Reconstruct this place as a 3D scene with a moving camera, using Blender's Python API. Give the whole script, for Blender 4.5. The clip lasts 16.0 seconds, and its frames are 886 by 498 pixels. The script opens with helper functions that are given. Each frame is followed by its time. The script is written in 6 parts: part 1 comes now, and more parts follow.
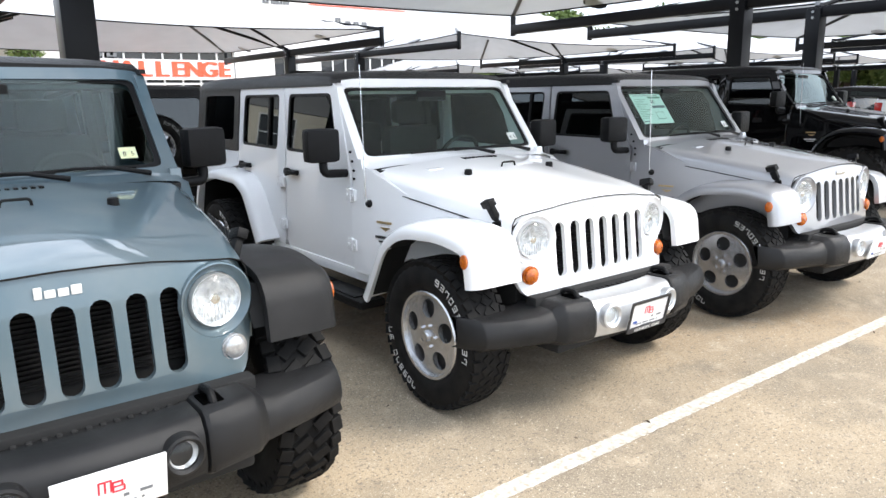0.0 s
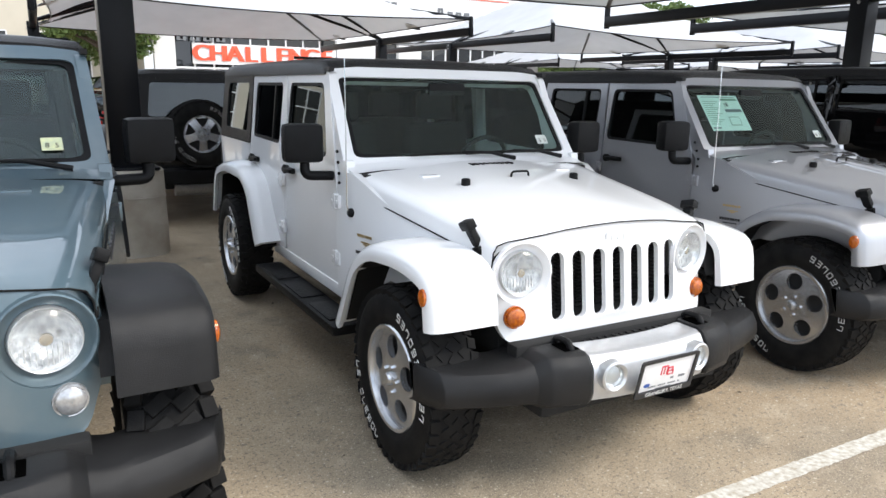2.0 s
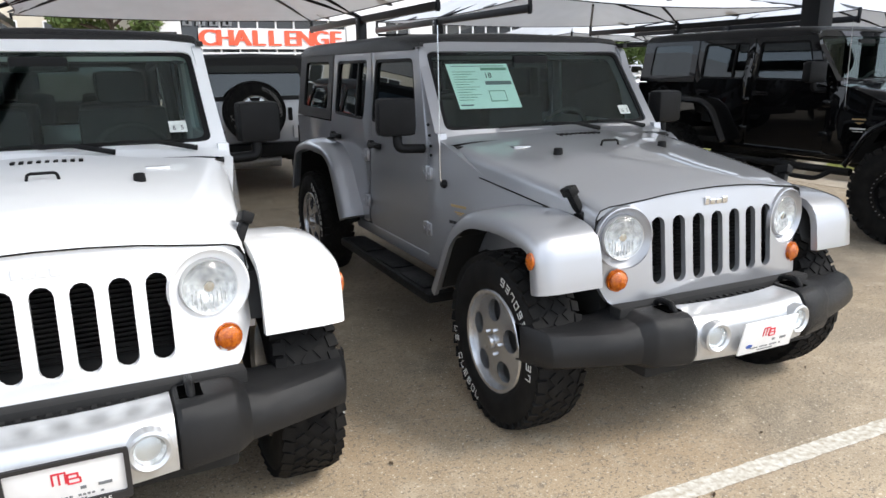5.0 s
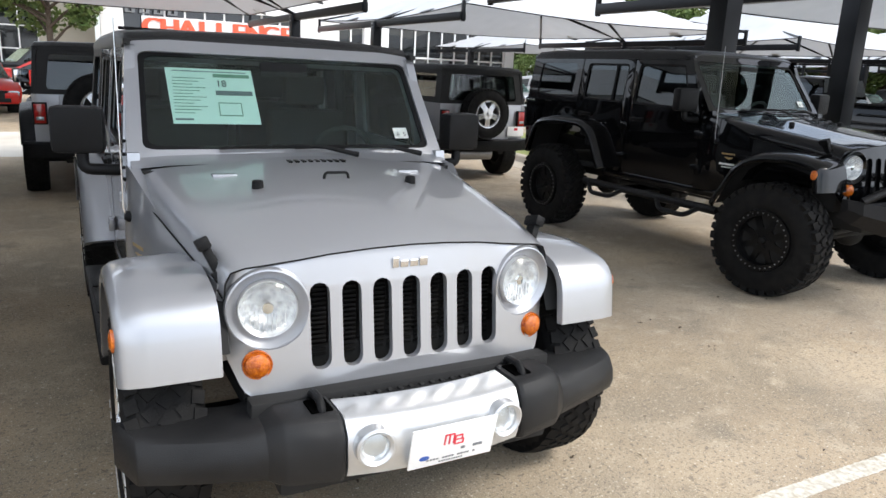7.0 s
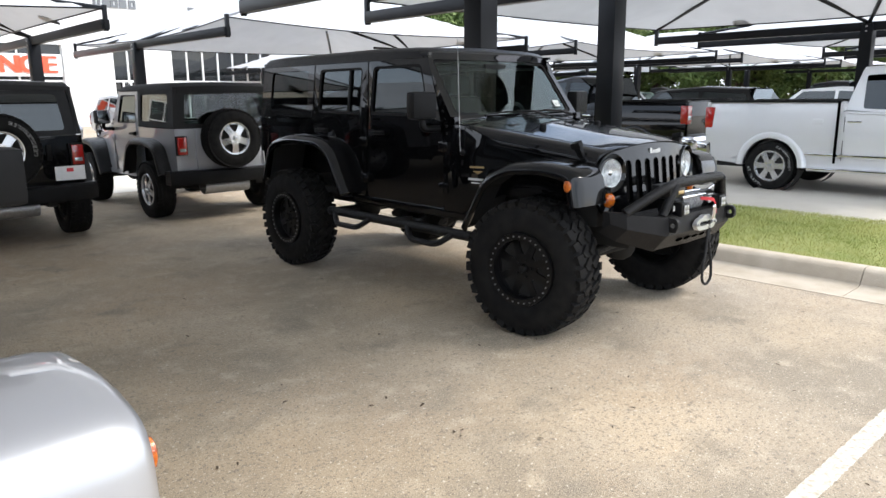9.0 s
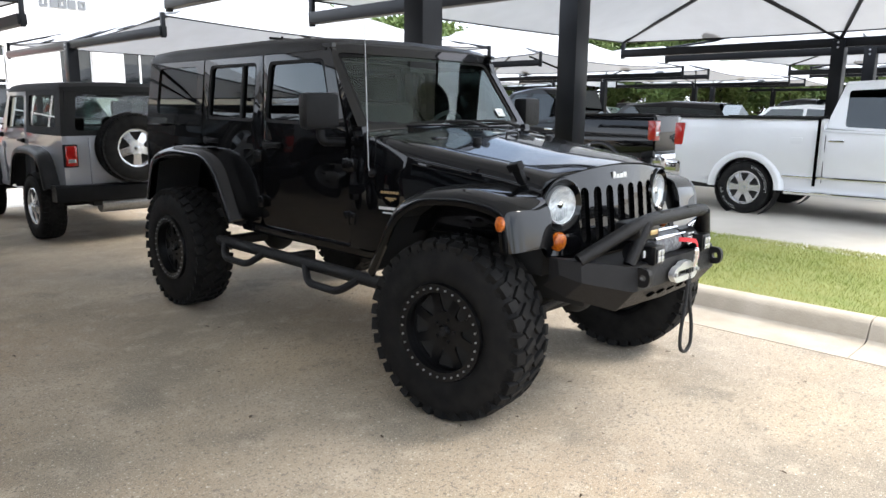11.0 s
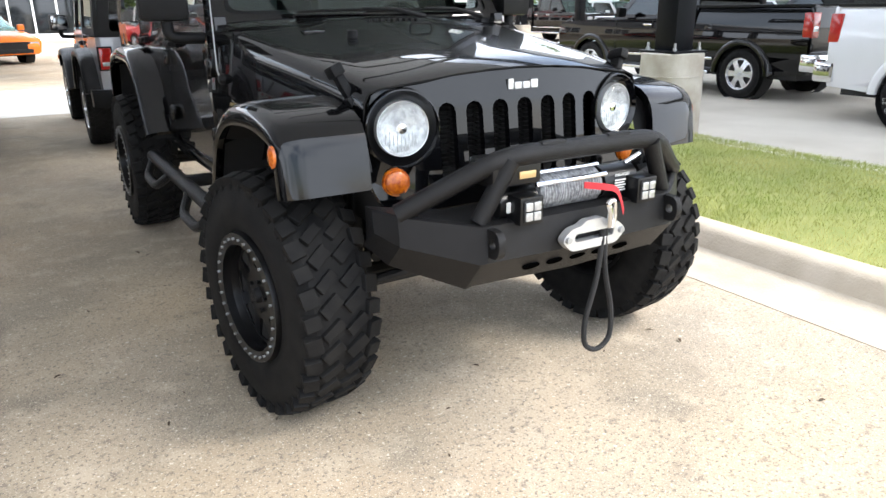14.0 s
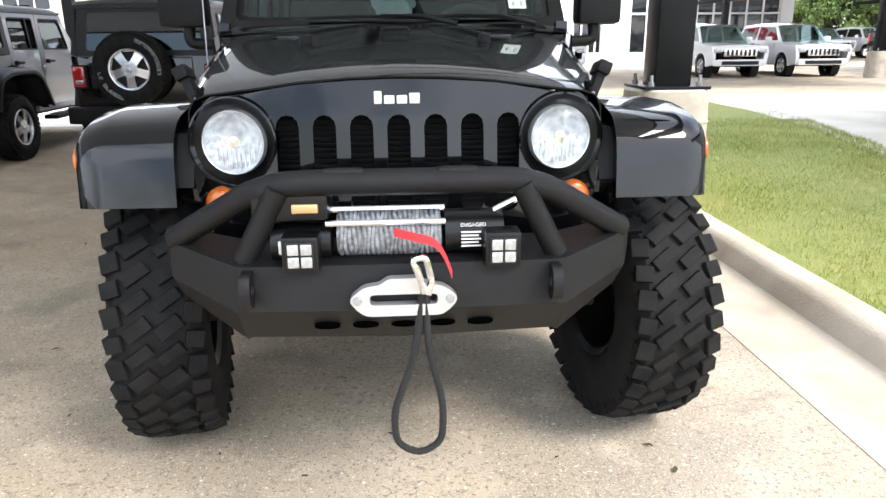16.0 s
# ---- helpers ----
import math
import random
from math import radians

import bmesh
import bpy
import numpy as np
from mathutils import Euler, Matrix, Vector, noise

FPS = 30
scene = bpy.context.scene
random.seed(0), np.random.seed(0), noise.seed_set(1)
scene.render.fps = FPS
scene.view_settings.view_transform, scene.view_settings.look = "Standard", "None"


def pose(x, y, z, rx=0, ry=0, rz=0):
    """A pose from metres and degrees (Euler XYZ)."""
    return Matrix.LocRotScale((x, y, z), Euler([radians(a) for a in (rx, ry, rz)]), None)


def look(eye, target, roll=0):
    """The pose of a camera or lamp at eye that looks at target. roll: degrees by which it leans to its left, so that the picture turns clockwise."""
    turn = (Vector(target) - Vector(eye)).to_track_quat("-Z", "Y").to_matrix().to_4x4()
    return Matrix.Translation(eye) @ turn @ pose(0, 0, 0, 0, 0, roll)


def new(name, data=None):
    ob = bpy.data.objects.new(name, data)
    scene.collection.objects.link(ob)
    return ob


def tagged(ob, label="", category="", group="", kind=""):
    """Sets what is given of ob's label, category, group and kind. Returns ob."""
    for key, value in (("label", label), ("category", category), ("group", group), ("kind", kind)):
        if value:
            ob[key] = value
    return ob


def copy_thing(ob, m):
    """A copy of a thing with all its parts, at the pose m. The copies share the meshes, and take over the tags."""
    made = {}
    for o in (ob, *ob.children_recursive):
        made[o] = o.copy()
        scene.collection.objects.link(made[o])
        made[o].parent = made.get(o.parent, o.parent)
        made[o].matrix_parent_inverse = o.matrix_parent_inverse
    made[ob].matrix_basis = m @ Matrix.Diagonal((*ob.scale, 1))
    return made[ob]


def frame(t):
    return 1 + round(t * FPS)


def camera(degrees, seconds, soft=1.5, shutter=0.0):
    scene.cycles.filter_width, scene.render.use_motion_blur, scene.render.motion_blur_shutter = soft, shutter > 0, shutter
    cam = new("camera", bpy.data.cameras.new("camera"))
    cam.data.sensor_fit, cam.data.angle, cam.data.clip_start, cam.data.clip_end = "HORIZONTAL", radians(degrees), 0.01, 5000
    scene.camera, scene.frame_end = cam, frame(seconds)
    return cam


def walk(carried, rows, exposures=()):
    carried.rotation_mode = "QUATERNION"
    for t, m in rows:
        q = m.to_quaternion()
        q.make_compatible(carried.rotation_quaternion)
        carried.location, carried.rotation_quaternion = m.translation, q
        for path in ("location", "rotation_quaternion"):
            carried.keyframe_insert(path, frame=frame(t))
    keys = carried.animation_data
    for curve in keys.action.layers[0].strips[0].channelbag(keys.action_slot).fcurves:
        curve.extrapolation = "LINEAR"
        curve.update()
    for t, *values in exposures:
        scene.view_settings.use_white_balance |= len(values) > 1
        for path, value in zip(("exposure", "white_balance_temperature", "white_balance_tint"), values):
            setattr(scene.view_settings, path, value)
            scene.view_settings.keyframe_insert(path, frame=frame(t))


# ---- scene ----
cam = camera(64.0, 16.0)
PATH = [
    (0, (0.346, 0.971, 1.622), (1.536, 2.523, 1.202), -0.8),
    (0.5, (0.602, 0.963, 1.612), (1.647, 2.612, 1.176), -0.0),
    (1, (0.807, 0.96, 1.605), (1.796, 2.64, 1.157), -0.2),
    (1.5, (0.999, 1.115, 1.629), (2.017, 2.789, 1.225), 2.3),
    (2, (1.195, 1.212, 1.631), (2.156, 2.91, 1.191), 1.0),
    (2.5, (1.525, 1.134, 1.63), (2.438, 2.864, 1.215), -0.4),
    (3, (1.961, 1.113, 1.619), (2.998, 2.766, 1.179), -1.1),
    (3.3, (2.218, 1.136, 1.632), (3.352, 2.743, 1.265), -0.3),
    (3.5, (2.391, 1.137, 1.634), (3.588, 2.693, 1.251), -1.2),
    (3.7, (2.569, 1.122, 1.628), (3.722, 2.707, 1.229), -0.8),
    (6, (4.164, 1.193, 1.59), (4.934, 2.966, 1.076), -1.4),
    (6.5, (4.511, 1.267, 1.653), (5.41, 2.999, 1.213), 0.6),
    (7, (4.89, 1.275, 1.65), (5.828, 2.975, 1.171), 2.8),
    (7.5, (5.282, 1.356, 1.628), (6.377, 2.953, 1.129), 1.5),
    (7.6, (5.322, 1.399, 1.638), (6.475, 2.969, 1.182), 1.8),
    (8, (5.642, 1.567, 1.624), (6.95, 3.015, 1.185), 0.3),
    (8.5, (6.011, 1.726, 1.601), (7.363, 3.136, 1.172), 0.3),
    (9, (6.357, 1.947, 1.6), (7.686, 3.381, 1.177), -0.6),
    (9.5, (6.69, 2.209, 1.607), (8.049, 3.623, 1.216), -0.0),
    (10, (6.978, 2.348, 1.569), (8.344, 3.759, 1.187), 1.8),
    (10.2, (7.075, 2.396, 1.559), (8.5, 3.751, 1.197), 1.1),
    (12.3, (8.115, 2.764, 1.549), (9.442, 4.194, 1.108), -0.2),
    (12.5, (8.221, 2.76, 1.536), (9.553, 4.203, 1.158), -0.5),
    (13, (8.472, 2.716, 1.537), (9.739, 4.211, 1.135), -2.4),
    (13.5, (8.802, 2.51, 1.493), (9.897, 4.087, 0.932), -0.9),
    (14, (9.207, 2.493, 1.474), (10.18, 4.117, 0.83), -0.6),
    (14.5, (9.612, 2.487, 1.45), (10.484, 4.159, 0.784), -2.1),
    (15, (10.011, 2.421, 1.449), (10.631, 4.193, 0.76), -0.9),
    (15.5, (10.425, 2.503, 1.408), (10.847, 4.309, 0.66), 0.7),
    (16, (10.781, 2.504, 1.38), (10.905, 4.416, 0.807), -0.5),
]
walk(cam, [(t, look(eye, target, roll)) for t, eye, target, roll in PATH],
     [(0, 0.62), (2.5, 0.25), (6.5, 0.35), (9, 0.62), (12.5, 1.15), (16, 1.25)])

# world, sun and exposure
SUN_EL, SUN_AZ = 46.0, 132.0
world = bpy.data.worlds.new("world")
scene.world = world
world.use_nodes = True
wt = world.node_tree
sky = wt.nodes.new("ShaderNodeTexSky")
sky.sky_type, sky.sun_disc = "NISHITA", False
sky.sun_elevation, sky.sun_rotation = radians(SUN_EL), radians(SUN_AZ)
sky.dust_density, sky.air_density = 2.0, 1.0
coord = wt.nodes.new("ShaderNodeTexCoord")
cloud = wt.nodes.new("ShaderNodeTexNoise")
cloud.inputs["Scale"].default_value, cloud.inputs["Detail"].default_value = 2.2, 7.0
cover = wt.nodes.new("ShaderNodeMapRange")
cover.inputs["From Min"].default_value, cover.inputs["From Max"].default_value = 0.36, 0.56
cover.inputs["To Min"].default_value, cover.inputs["To Max"].default_value = 0.12, 1.0
veil = wt.nodes.new("ShaderNodeMix")
veil.data_type = "RGBA"
veil.inputs[7].default_value = (9.1, 9.9, 11.2, 1)
wt.links.new(coord.outputs["Generated"], cloud.inputs["Vector"])
wt.links.new(cloud.outputs["Fac"], cover.inputs["Value"])
wt.links.new(cover.outputs[0], veil.inputs[0])
wt.links.new(sky.outputs[0], veil.inputs[6])
wt.links.new(veil.outputs[2], wt.nodes["Background"].inputs[0])
wt.nodes["Background"].inputs[1].default_value = 0.17
sun = new("sun", bpy.data.lights.new("sun", "SUN"))
sun.data.energy, sun.data.angle, sun.data.color = 2.6, radians(20), (1.0, 0.95, 0.88)
sun.matrix_world = pose(0, 0, 30, 90 - SUN_EL, 0, 180 - SUN_AZ)


# ---- materials ----
def material(name, base, rough=0.5, metal=0.0, coat=0.0, vary=0.0, scale=20.0, bump=0.0, bump_scale=80.0, spec=0.5, second=None, alpha=1.0, emit=0.0, per_object=0.0):
    m = bpy.data.materials.new(name)
    m.use_nodes = True
    t = m.node_tree
    b = t.nodes["Principled BSDF"]
    b.inputs["Base Color"].default_value = (*base, 1)
    b.inputs["Roughness"].default_value = rough
    b.inputs["Metallic"].default_value = metal
    b.inputs["Coat Weight"].default_value = coat
    b.inputs["Coat Roughness"].default_value = 0.03
    b.inputs["Coat IOR"].default_value = 1.45
    b.inputs["Specular IOR Level"].default_value = spec
    if emit:
        b.inputs["Emission Color"].default_value = (*base, 1)
        b.inputs["Emission Strength"].default_value = emit
    tc = t.nodes.new("ShaderNodeTexCoord")
    if vary or second:
        n1 = t.nodes.new("ShaderNodeTexNoise")
        n1.inputs["Scale"].default_value, n1.inputs["Detail"].default_value = scale, 8.0
        t.links.new(tc.outputs["Object"], n1.inputs["Vector"])
        mix = t.nodes.new("ShaderNodeMix")
        mix.data_type = "RGBA"
        other = second or tuple(c * (1 - vary) for c in base)
        mix.inputs[6].default_value, mix.inputs[7].default_value = (*base, 1), (*other, 1)
        mr = t.nodes.new("ShaderNodeMapRange")
        mr.inputs["From Min"].default_value, mr.inputs["From Max"].default_value = 0.35, 0.68
        t.links.new(n1.outputs["Fac"], mr.inputs["Value"])
        t.links.new(mr.outputs[0], mix.inputs[0])
        last = mix.outputs[2]
        if per_object:
            oi = t.nodes.new("ShaderNodeObjectInfo")
            hsv = t.nodes.new("ShaderNodeHueSaturation")
            m2 = t.nodes.new("ShaderNodeMapRange")
            m2.inputs["To Min"].default_value, m2.inputs["To Max"].default_value = 1 - per_object, 1 + per_object
            t.links.new(oi.outputs["Random"], m2.inputs["Value"])
            t.links.new(m2.outputs[0], hsv.inputs["Value"])
            t.links.new(last, hsv.inputs["Color"])
            last = hsv.outputs[0]
        t.links.new(last, b.inputs["Base Color"])
    if bump:
        n2 = t.nodes.new("ShaderNodeTexNoise")
        n2.inputs["Scale"].default_value, n2.inputs["Detail"].default_value = bump_scale, 5.0
        t.links.new(tc.outputs["Object"], n2.inputs["Vector"])
        bp = t.nodes.new("ShaderNodeBump")
        bp.inputs["Strength"].default_value, bp.inputs["Distance"].default_value = bump, 0.01
        t.links.new(n2.outputs["Fac"], bp.inputs["Height"])
        t.links.new(bp.outputs[0], b.inputs["Normal"])
    return m


def paint(name, base, metal=0.0, rough=0.35, dust=0.15, ior=1.5):
    """Clear-coated car paint with a film of dust."""
    m = material(name, base, rough, metal, coat=1.0, spec=0.04)
    t = m.node_tree
    b = t.nodes["Principled BSDF"]
    b.inputs["Coat IOR"].default_value = ior
    tc = t.nodes.new("ShaderNodeTexCoord")
    flake = t.nodes.new("ShaderNodeTexNoise")
    flake.inputs["Scale"].default_value, flake.inputs["Detail"].default_value = 3.0, 9.0
    t.links.new(tc.outputs["Object"], flake.inputs["Vector"])
    mr = t.nodes.new("ShaderNodeMapRange")
    mr.inputs["From Min"].default_value, mr.inputs["From Max"].default_value = 0.45, 0.75
    mr.inputs["To Min"].default_value, mr.inputs["To Max"].default_value = 0.0, dust
    t.links.new(flake.outputs["Fac"], mr.inputs["Value"])
    mix = t.nodes.new("ShaderNodeMix")
    mix.data_type = "RGBA"
    mix.inputs[6].default_value, mix.inputs[7].default_value = (*base, 1), (0.42, 0.39, 0.34, 1)
    t.links.new(mr.outputs[0], mix.inputs[0])
    t.links.new(mix.outputs[2], b.inputs["Base Color"])
    spots = t.nodes.new("ShaderNodeTexNoise")
    spots.inputs["Scale"].default_value = 60.0
    t.links.new(tc.outputs["Object"], spots.inputs["Vector"])
    m2 = t.nodes.new("ShaderNodeMapRange")
    m2.inputs["From Min"].default_value, m2.inputs["From Max"].default_value = 0.5, 0.8
    m2.inputs["To Min"].default_value, m2.inputs["To Max"].default_value = 0.015, 0.07
    t.links.new(spots.outputs["Fac"], m2.inputs["Value"])
    t.links.new(m2.outputs[0], b.inputs["Coat Roughness"])
    return m


def glass(name, tint, gloss=1.5, sheen=(1, 1, 1)):
    m = bpy.data.materials.new(name)
    m.use_nodes = True
    t = m.node_tree
    t.nodes.remove(t.nodes["Principled BSDF"])
    tr, gl, mx, lw, pw, fr = (t.nodes.new("ShaderNode" + k) for k in ("BsdfTransparent", "BsdfGlossy", "MixShader", "LayerWeight", "Math", "Math"))
    tr.inputs[0].default_value = (*tint, 1)
    gl.inputs["Roughness"].default_value = 0.015
    gl.inputs["Color"].default_value = (*sheen, 1)
    lw.inputs["Blend"].default_value = 0.5
    pw.operation, fr.operation = "POWER", "MULTIPLY_ADD"
    f0 = ((gloss - 1) / (gloss + 1)) ** 2
    pw.inputs[1].default_value, fr.inputs[1].default_value, fr.inputs[2].default_value = 4.6, 1 - f0, f0
    t.links.new(lw.outputs["Facing"], pw.inputs[0])
    t.links.new(pw.outputs[0], fr.inputs[0])
    t.links.new(fr.outputs[0], mx.inputs[0])
    t.links.new(tr.outputs[0], mx.inputs[1])
    t.links.new(gl.outputs[0], mx.inputs[2])
    t.links.new(mx.outputs[0], t.nodes["Material Output"].inputs[0])
    return m


PAINT_WHITE = paint("white_paint", (0.82, 0.83, 0.84), 0.0, 0.4, 0.04)
PAINT_SILVER = paint("silver_paint", (0.42, 0.43, 0.455), 0.7, 0.38, 0.05)
PAINT_BLUE = paint("slate_blue_paint", (0.092, 0.137, 0.163), 0.35, 0.36, 0.16)
PAINT_BLACK = paint("black_paint", (0.0012, 0.0013, 0.0018), 0.0, 0.3, 0.004, 1.42)
PAINT_GREY = paint("grey_paint", (0.42, 0.43, 0.455), 0.5, 0.4, 0.05)
PAINT_MAROON = paint("dark_paint", (0.004, 0.004, 0.0045), 0.0, 0.3, 0.01)
PAINT_RED = paint("red_paint", (0.5, 0.02, 0.015), 0.0, 0.3, 0.02)
PAINT_ORANGE = paint("orange_paint", (0.85, 0.2, 0.02), 0.0, 0.3, 0.02)
PAINT_TRUCK = paint("bright_silver_paint", (0.68, 0.69, 0.71), 0.35, 0.4, 0.05)
PLASTIC = material("black_plastic", (0.007, 0.0072, 0.0078), 0.45, spec=0.16, vary=0.35, scale=9.0, bump=0.25, bump_scale=400.0)
PLASTIC_GREY = material("faded_plastic", (0.009, 0.0092, 0.0098), 0.4, spec=0.24, second=(0.017, 0.017, 0.0175), scale=5.0, bump=0.25, bump_scale=350.0)
HARDTOP = material("hardtop_black", (0.006, 0.006, 0.007), 0.36, spec=0.3, vary=0.3, scale=6.0, bump=0.2, bump_scale=500.0)
RUBBER = material("rubber", (0.006, 0.006, 0.0064), 0.7, spec=0.14, second=(0.013, 0.0126, 0.012), scale=14.0, bump=0.2, bump_scale=160.0)
VOID = material("deep_black", (0.0015, 0.0015, 0.0015), 0.9, spec=0.0, vary=0.3, scale=20.0)
UNDER = material("underbody", (0.008, 0.008, 0.008), 0.8, vary=0.4, scale=8.0)
ALLOY = material("alloy", (0.6, 0.61, 0.63), 0.27, 0.85, vary=0.12, scale=12.0)
CHROME = material("chrome", (0.75, 0.76, 0.78), 0.08, 1.0)
SATIN = material("satin_silver", (0.62, 0.63, 0.64), 0.32, 0.7, vary=0.08, scale=30.0)
WHEEL_BLACK = material("black_wheel", (0.006, 0.006, 0.0066), 0.28, 0.0, spec=0.3, vary=0.3, scale=20.0)
POWDER = material("powder_coat", (0.007, 0.007, 0.0078), 0.42, spec=0.26, vary=0.3, scale=25.0, bump=0.35, bump_scale=600.0)
AMBER = material("amber_lens", (0.56, 0.14, 0.005), 0.2, coat=0.6, second=(0.28, 0.045, 0.003), scale=70.0, bump=0.5, bump_scale=120.0)
RED_LENS = material("red_lens", (0.42, 0.015, 0.012), 0.12, coat=1.0, vary=0.3, scale=60.0)
WHITE_LENS = material("white_lens", (0.5, 0.51, 0.52), 0.12, 0.5, coat=1.0, vary=0.3, scale=70.0)
REFLECTOR = material("reflector", (0.95, 0.955, 0.96), 0.2, 0.5, second=(0.5, 0.51, 0.52), scale=38.0, bump=0.6, bump_scale=45.0)
LETTER_WHITE = material("white_lettering", (0.72, 0.72, 0.7), 0.6, vary=0.15, scale=40.0)
PLATE_WHITE = material("plate_white", (0.8, 0.8, 0.8), 0.35, vary=0.06, scale=20.0)
INK_RED = material("red_ink", (0.62, 0.03, 0.05), 0.4)
INK_BLACK = material("black_ink", (0.02, 0.02, 0.022), 0.5)
INK_BLUE = material("blue_ink", (0.03, 0.09, 0.35), 0.4)
INK_GREEN = material("green_ink", (0.2, 0.33, 0.24), 0.5)
STICKER = material("sticker_yellow", (0.72, 0.74, 0.42), 0.5, second=(0.55, 0.6, 0.4), scale=50.0)
STICKER_WHITE = material("sticker_white", (0.7, 0.74, 0.7), 0.5, second=(0.55, 0.6, 0.56), scale=50.0)
PAPER = material("paper", (0.84, 0.95, 0.89), 0.6, vary=0.05, scale=10.0)
GOLD = material("gold_badge", (0.55, 0.4, 0.2), 0.3, 0.6)
SEAT = material("seat_cloth", (0.022, 0.023, 0.024), 0.85, vary=0.3, scale=40.0, bump=0.3, bump_scale=300.0)
ROPE = material("winch_rope", (0.32, 0.33, 0.34), 0.7, second=(0.12, 0.12, 0.13), scale=60.0, bump=0.6, bump_scale=120.0)
STRAP_RED = material("red_strap", (0.6, 0.03, 0.04), 0.6, vary=0.2, scale=80.0)
STRAP_BLACK = material("black_strap", (0.008, 0.008, 0.0085), 0.8, vary=0.3, scale=60.0, bump=0.3, bump_scale=250.0)
GLASS_CLEAR = glass("windshield_glass", (0.66, 0.8, 0.76), 1.64, (0.86, 1.0, 0.97))
GLASS_TINT = glass("tinted_glass", (0.1, 0.115, 0.115), 1.62, (0.9, 0.97, 1.0))
GLASS_LENS = glass("lens_glass", (0.93, 0.95, 0.95), 1.4)
VINYL = glass("soft_window", (0.55, 0.57, 0.56), 1.4)
STEEL_DARK = material("dark_steel_paint", (0.0055, 0.0062, 0.008), 0.3, 0.0, spec=0.16, vary=0.3, scale=3.0, bump=0.04, bump_scale=25.0)
BOLT = material("galvanised", (0.42, 0.43, 0.44), 0.45, 0.8, vary=0.2, scale=40.0)
# Pale drive concrete; on the lane its paleness paints in sunlight.
DRIVE_SUNLIT = material("pale_concrete_sunlit", (0.6, 0.56, 0.49), 0.9, second=(0.47, 0.43, 0.365), scale=0.7, bump=0.3, bump_scale=60.0)
CONCRETE = material("concrete", (0.47, 0.44, 0.38), 0.9, second=(0.34, 0.3, 0.245), scale=4.0, bump=0.4, bump_scale=60.0)
KERB = material("kerb_concrete", (0.5, 0.44, 0.36), 0.9, second=(0.38, 0.325, 0.25), scale=3.0, bump=0.35, bump_scale=70.0)
LINE = material("worn_line_paint", (0.66, 0.64, 0.58), 0.8, second=(0.4, 0.35, 0.27), scale=38.0, bump=0.3, bump_scale=120.0)
SOIL = material("soil", (0.25, 0.26, 0.085), 0.95, second=(0.19, 0.22, 0.06), scale=6.0, bump=0.4, bump_scale=80.0)
GRASS = material("grass_blades", (0.25, 0.3, 0.06), 0.7, second=(0.43, 0.41, 0.14), scale=1.6)
LEAF = material("leaves", (0.075, 0.13, 0.03), 0.7, second=(0.15, 0.2, 0.05), scale=0.6)
BARK = material("bark", (0.1, 0.075, 0.055), 0.9, vary=0.4, scale=8.0, bump=0.5, bump_scale=20.0)
DEAD_LEAF = material("dead_leaf", (0.07, 0.045, 0.025), 0.9, vary=0.4, scale=40.0)
WALL_WHITE = material("white_cladding", (0.8, 0.8, 0.8), 0.6, vary=0.05, scale=0.6)
WALL_BEIGE = material("beige_render", (0.6, 0.55, 0.45), 0.8, vary=0.08, scale=0.8)
SIGN_GREY = material("grey_letters", (0.16, 0.17, 0.18), 0.5)
SIGN_ORANGE = material("orange_banner", (0.85, 0.11, 0.05), 0.5, vary=0.08, scale=2.0)
SHOP_GLASS = material("shop_glass", (0.015, 0.018, 0.02), 0.05, 0.0, coat=0.5, vary=0.4, scale=0.7)


def fabric_material():
    m = material("canopy_fabric", (0.55, 0.56, 0.58), 0.85, vary=0.1, scale=1.2, bump=0.1, bump_scale=30.0)
    t = m.node_tree
    b = t.nodes["Principled BSDF"]
    tl, mx = t.nodes.new("ShaderNodeBsdfTranslucent"), t.nodes.new("ShaderNodeMixShader")
    tl.inputs[0].default_value = (0.55, 0.56, 0.58, 1)
    mx.inputs[0].default_value = 0.2
    t.links.new(b.outputs[0], mx.inputs[1])
    t.links.new(tl.outputs[0], mx.inputs[2])
    t.links.new(mx.outputs[0], t.nodes["Material Output"].inputs[0])
    return m


FABRIC = fabric_material()


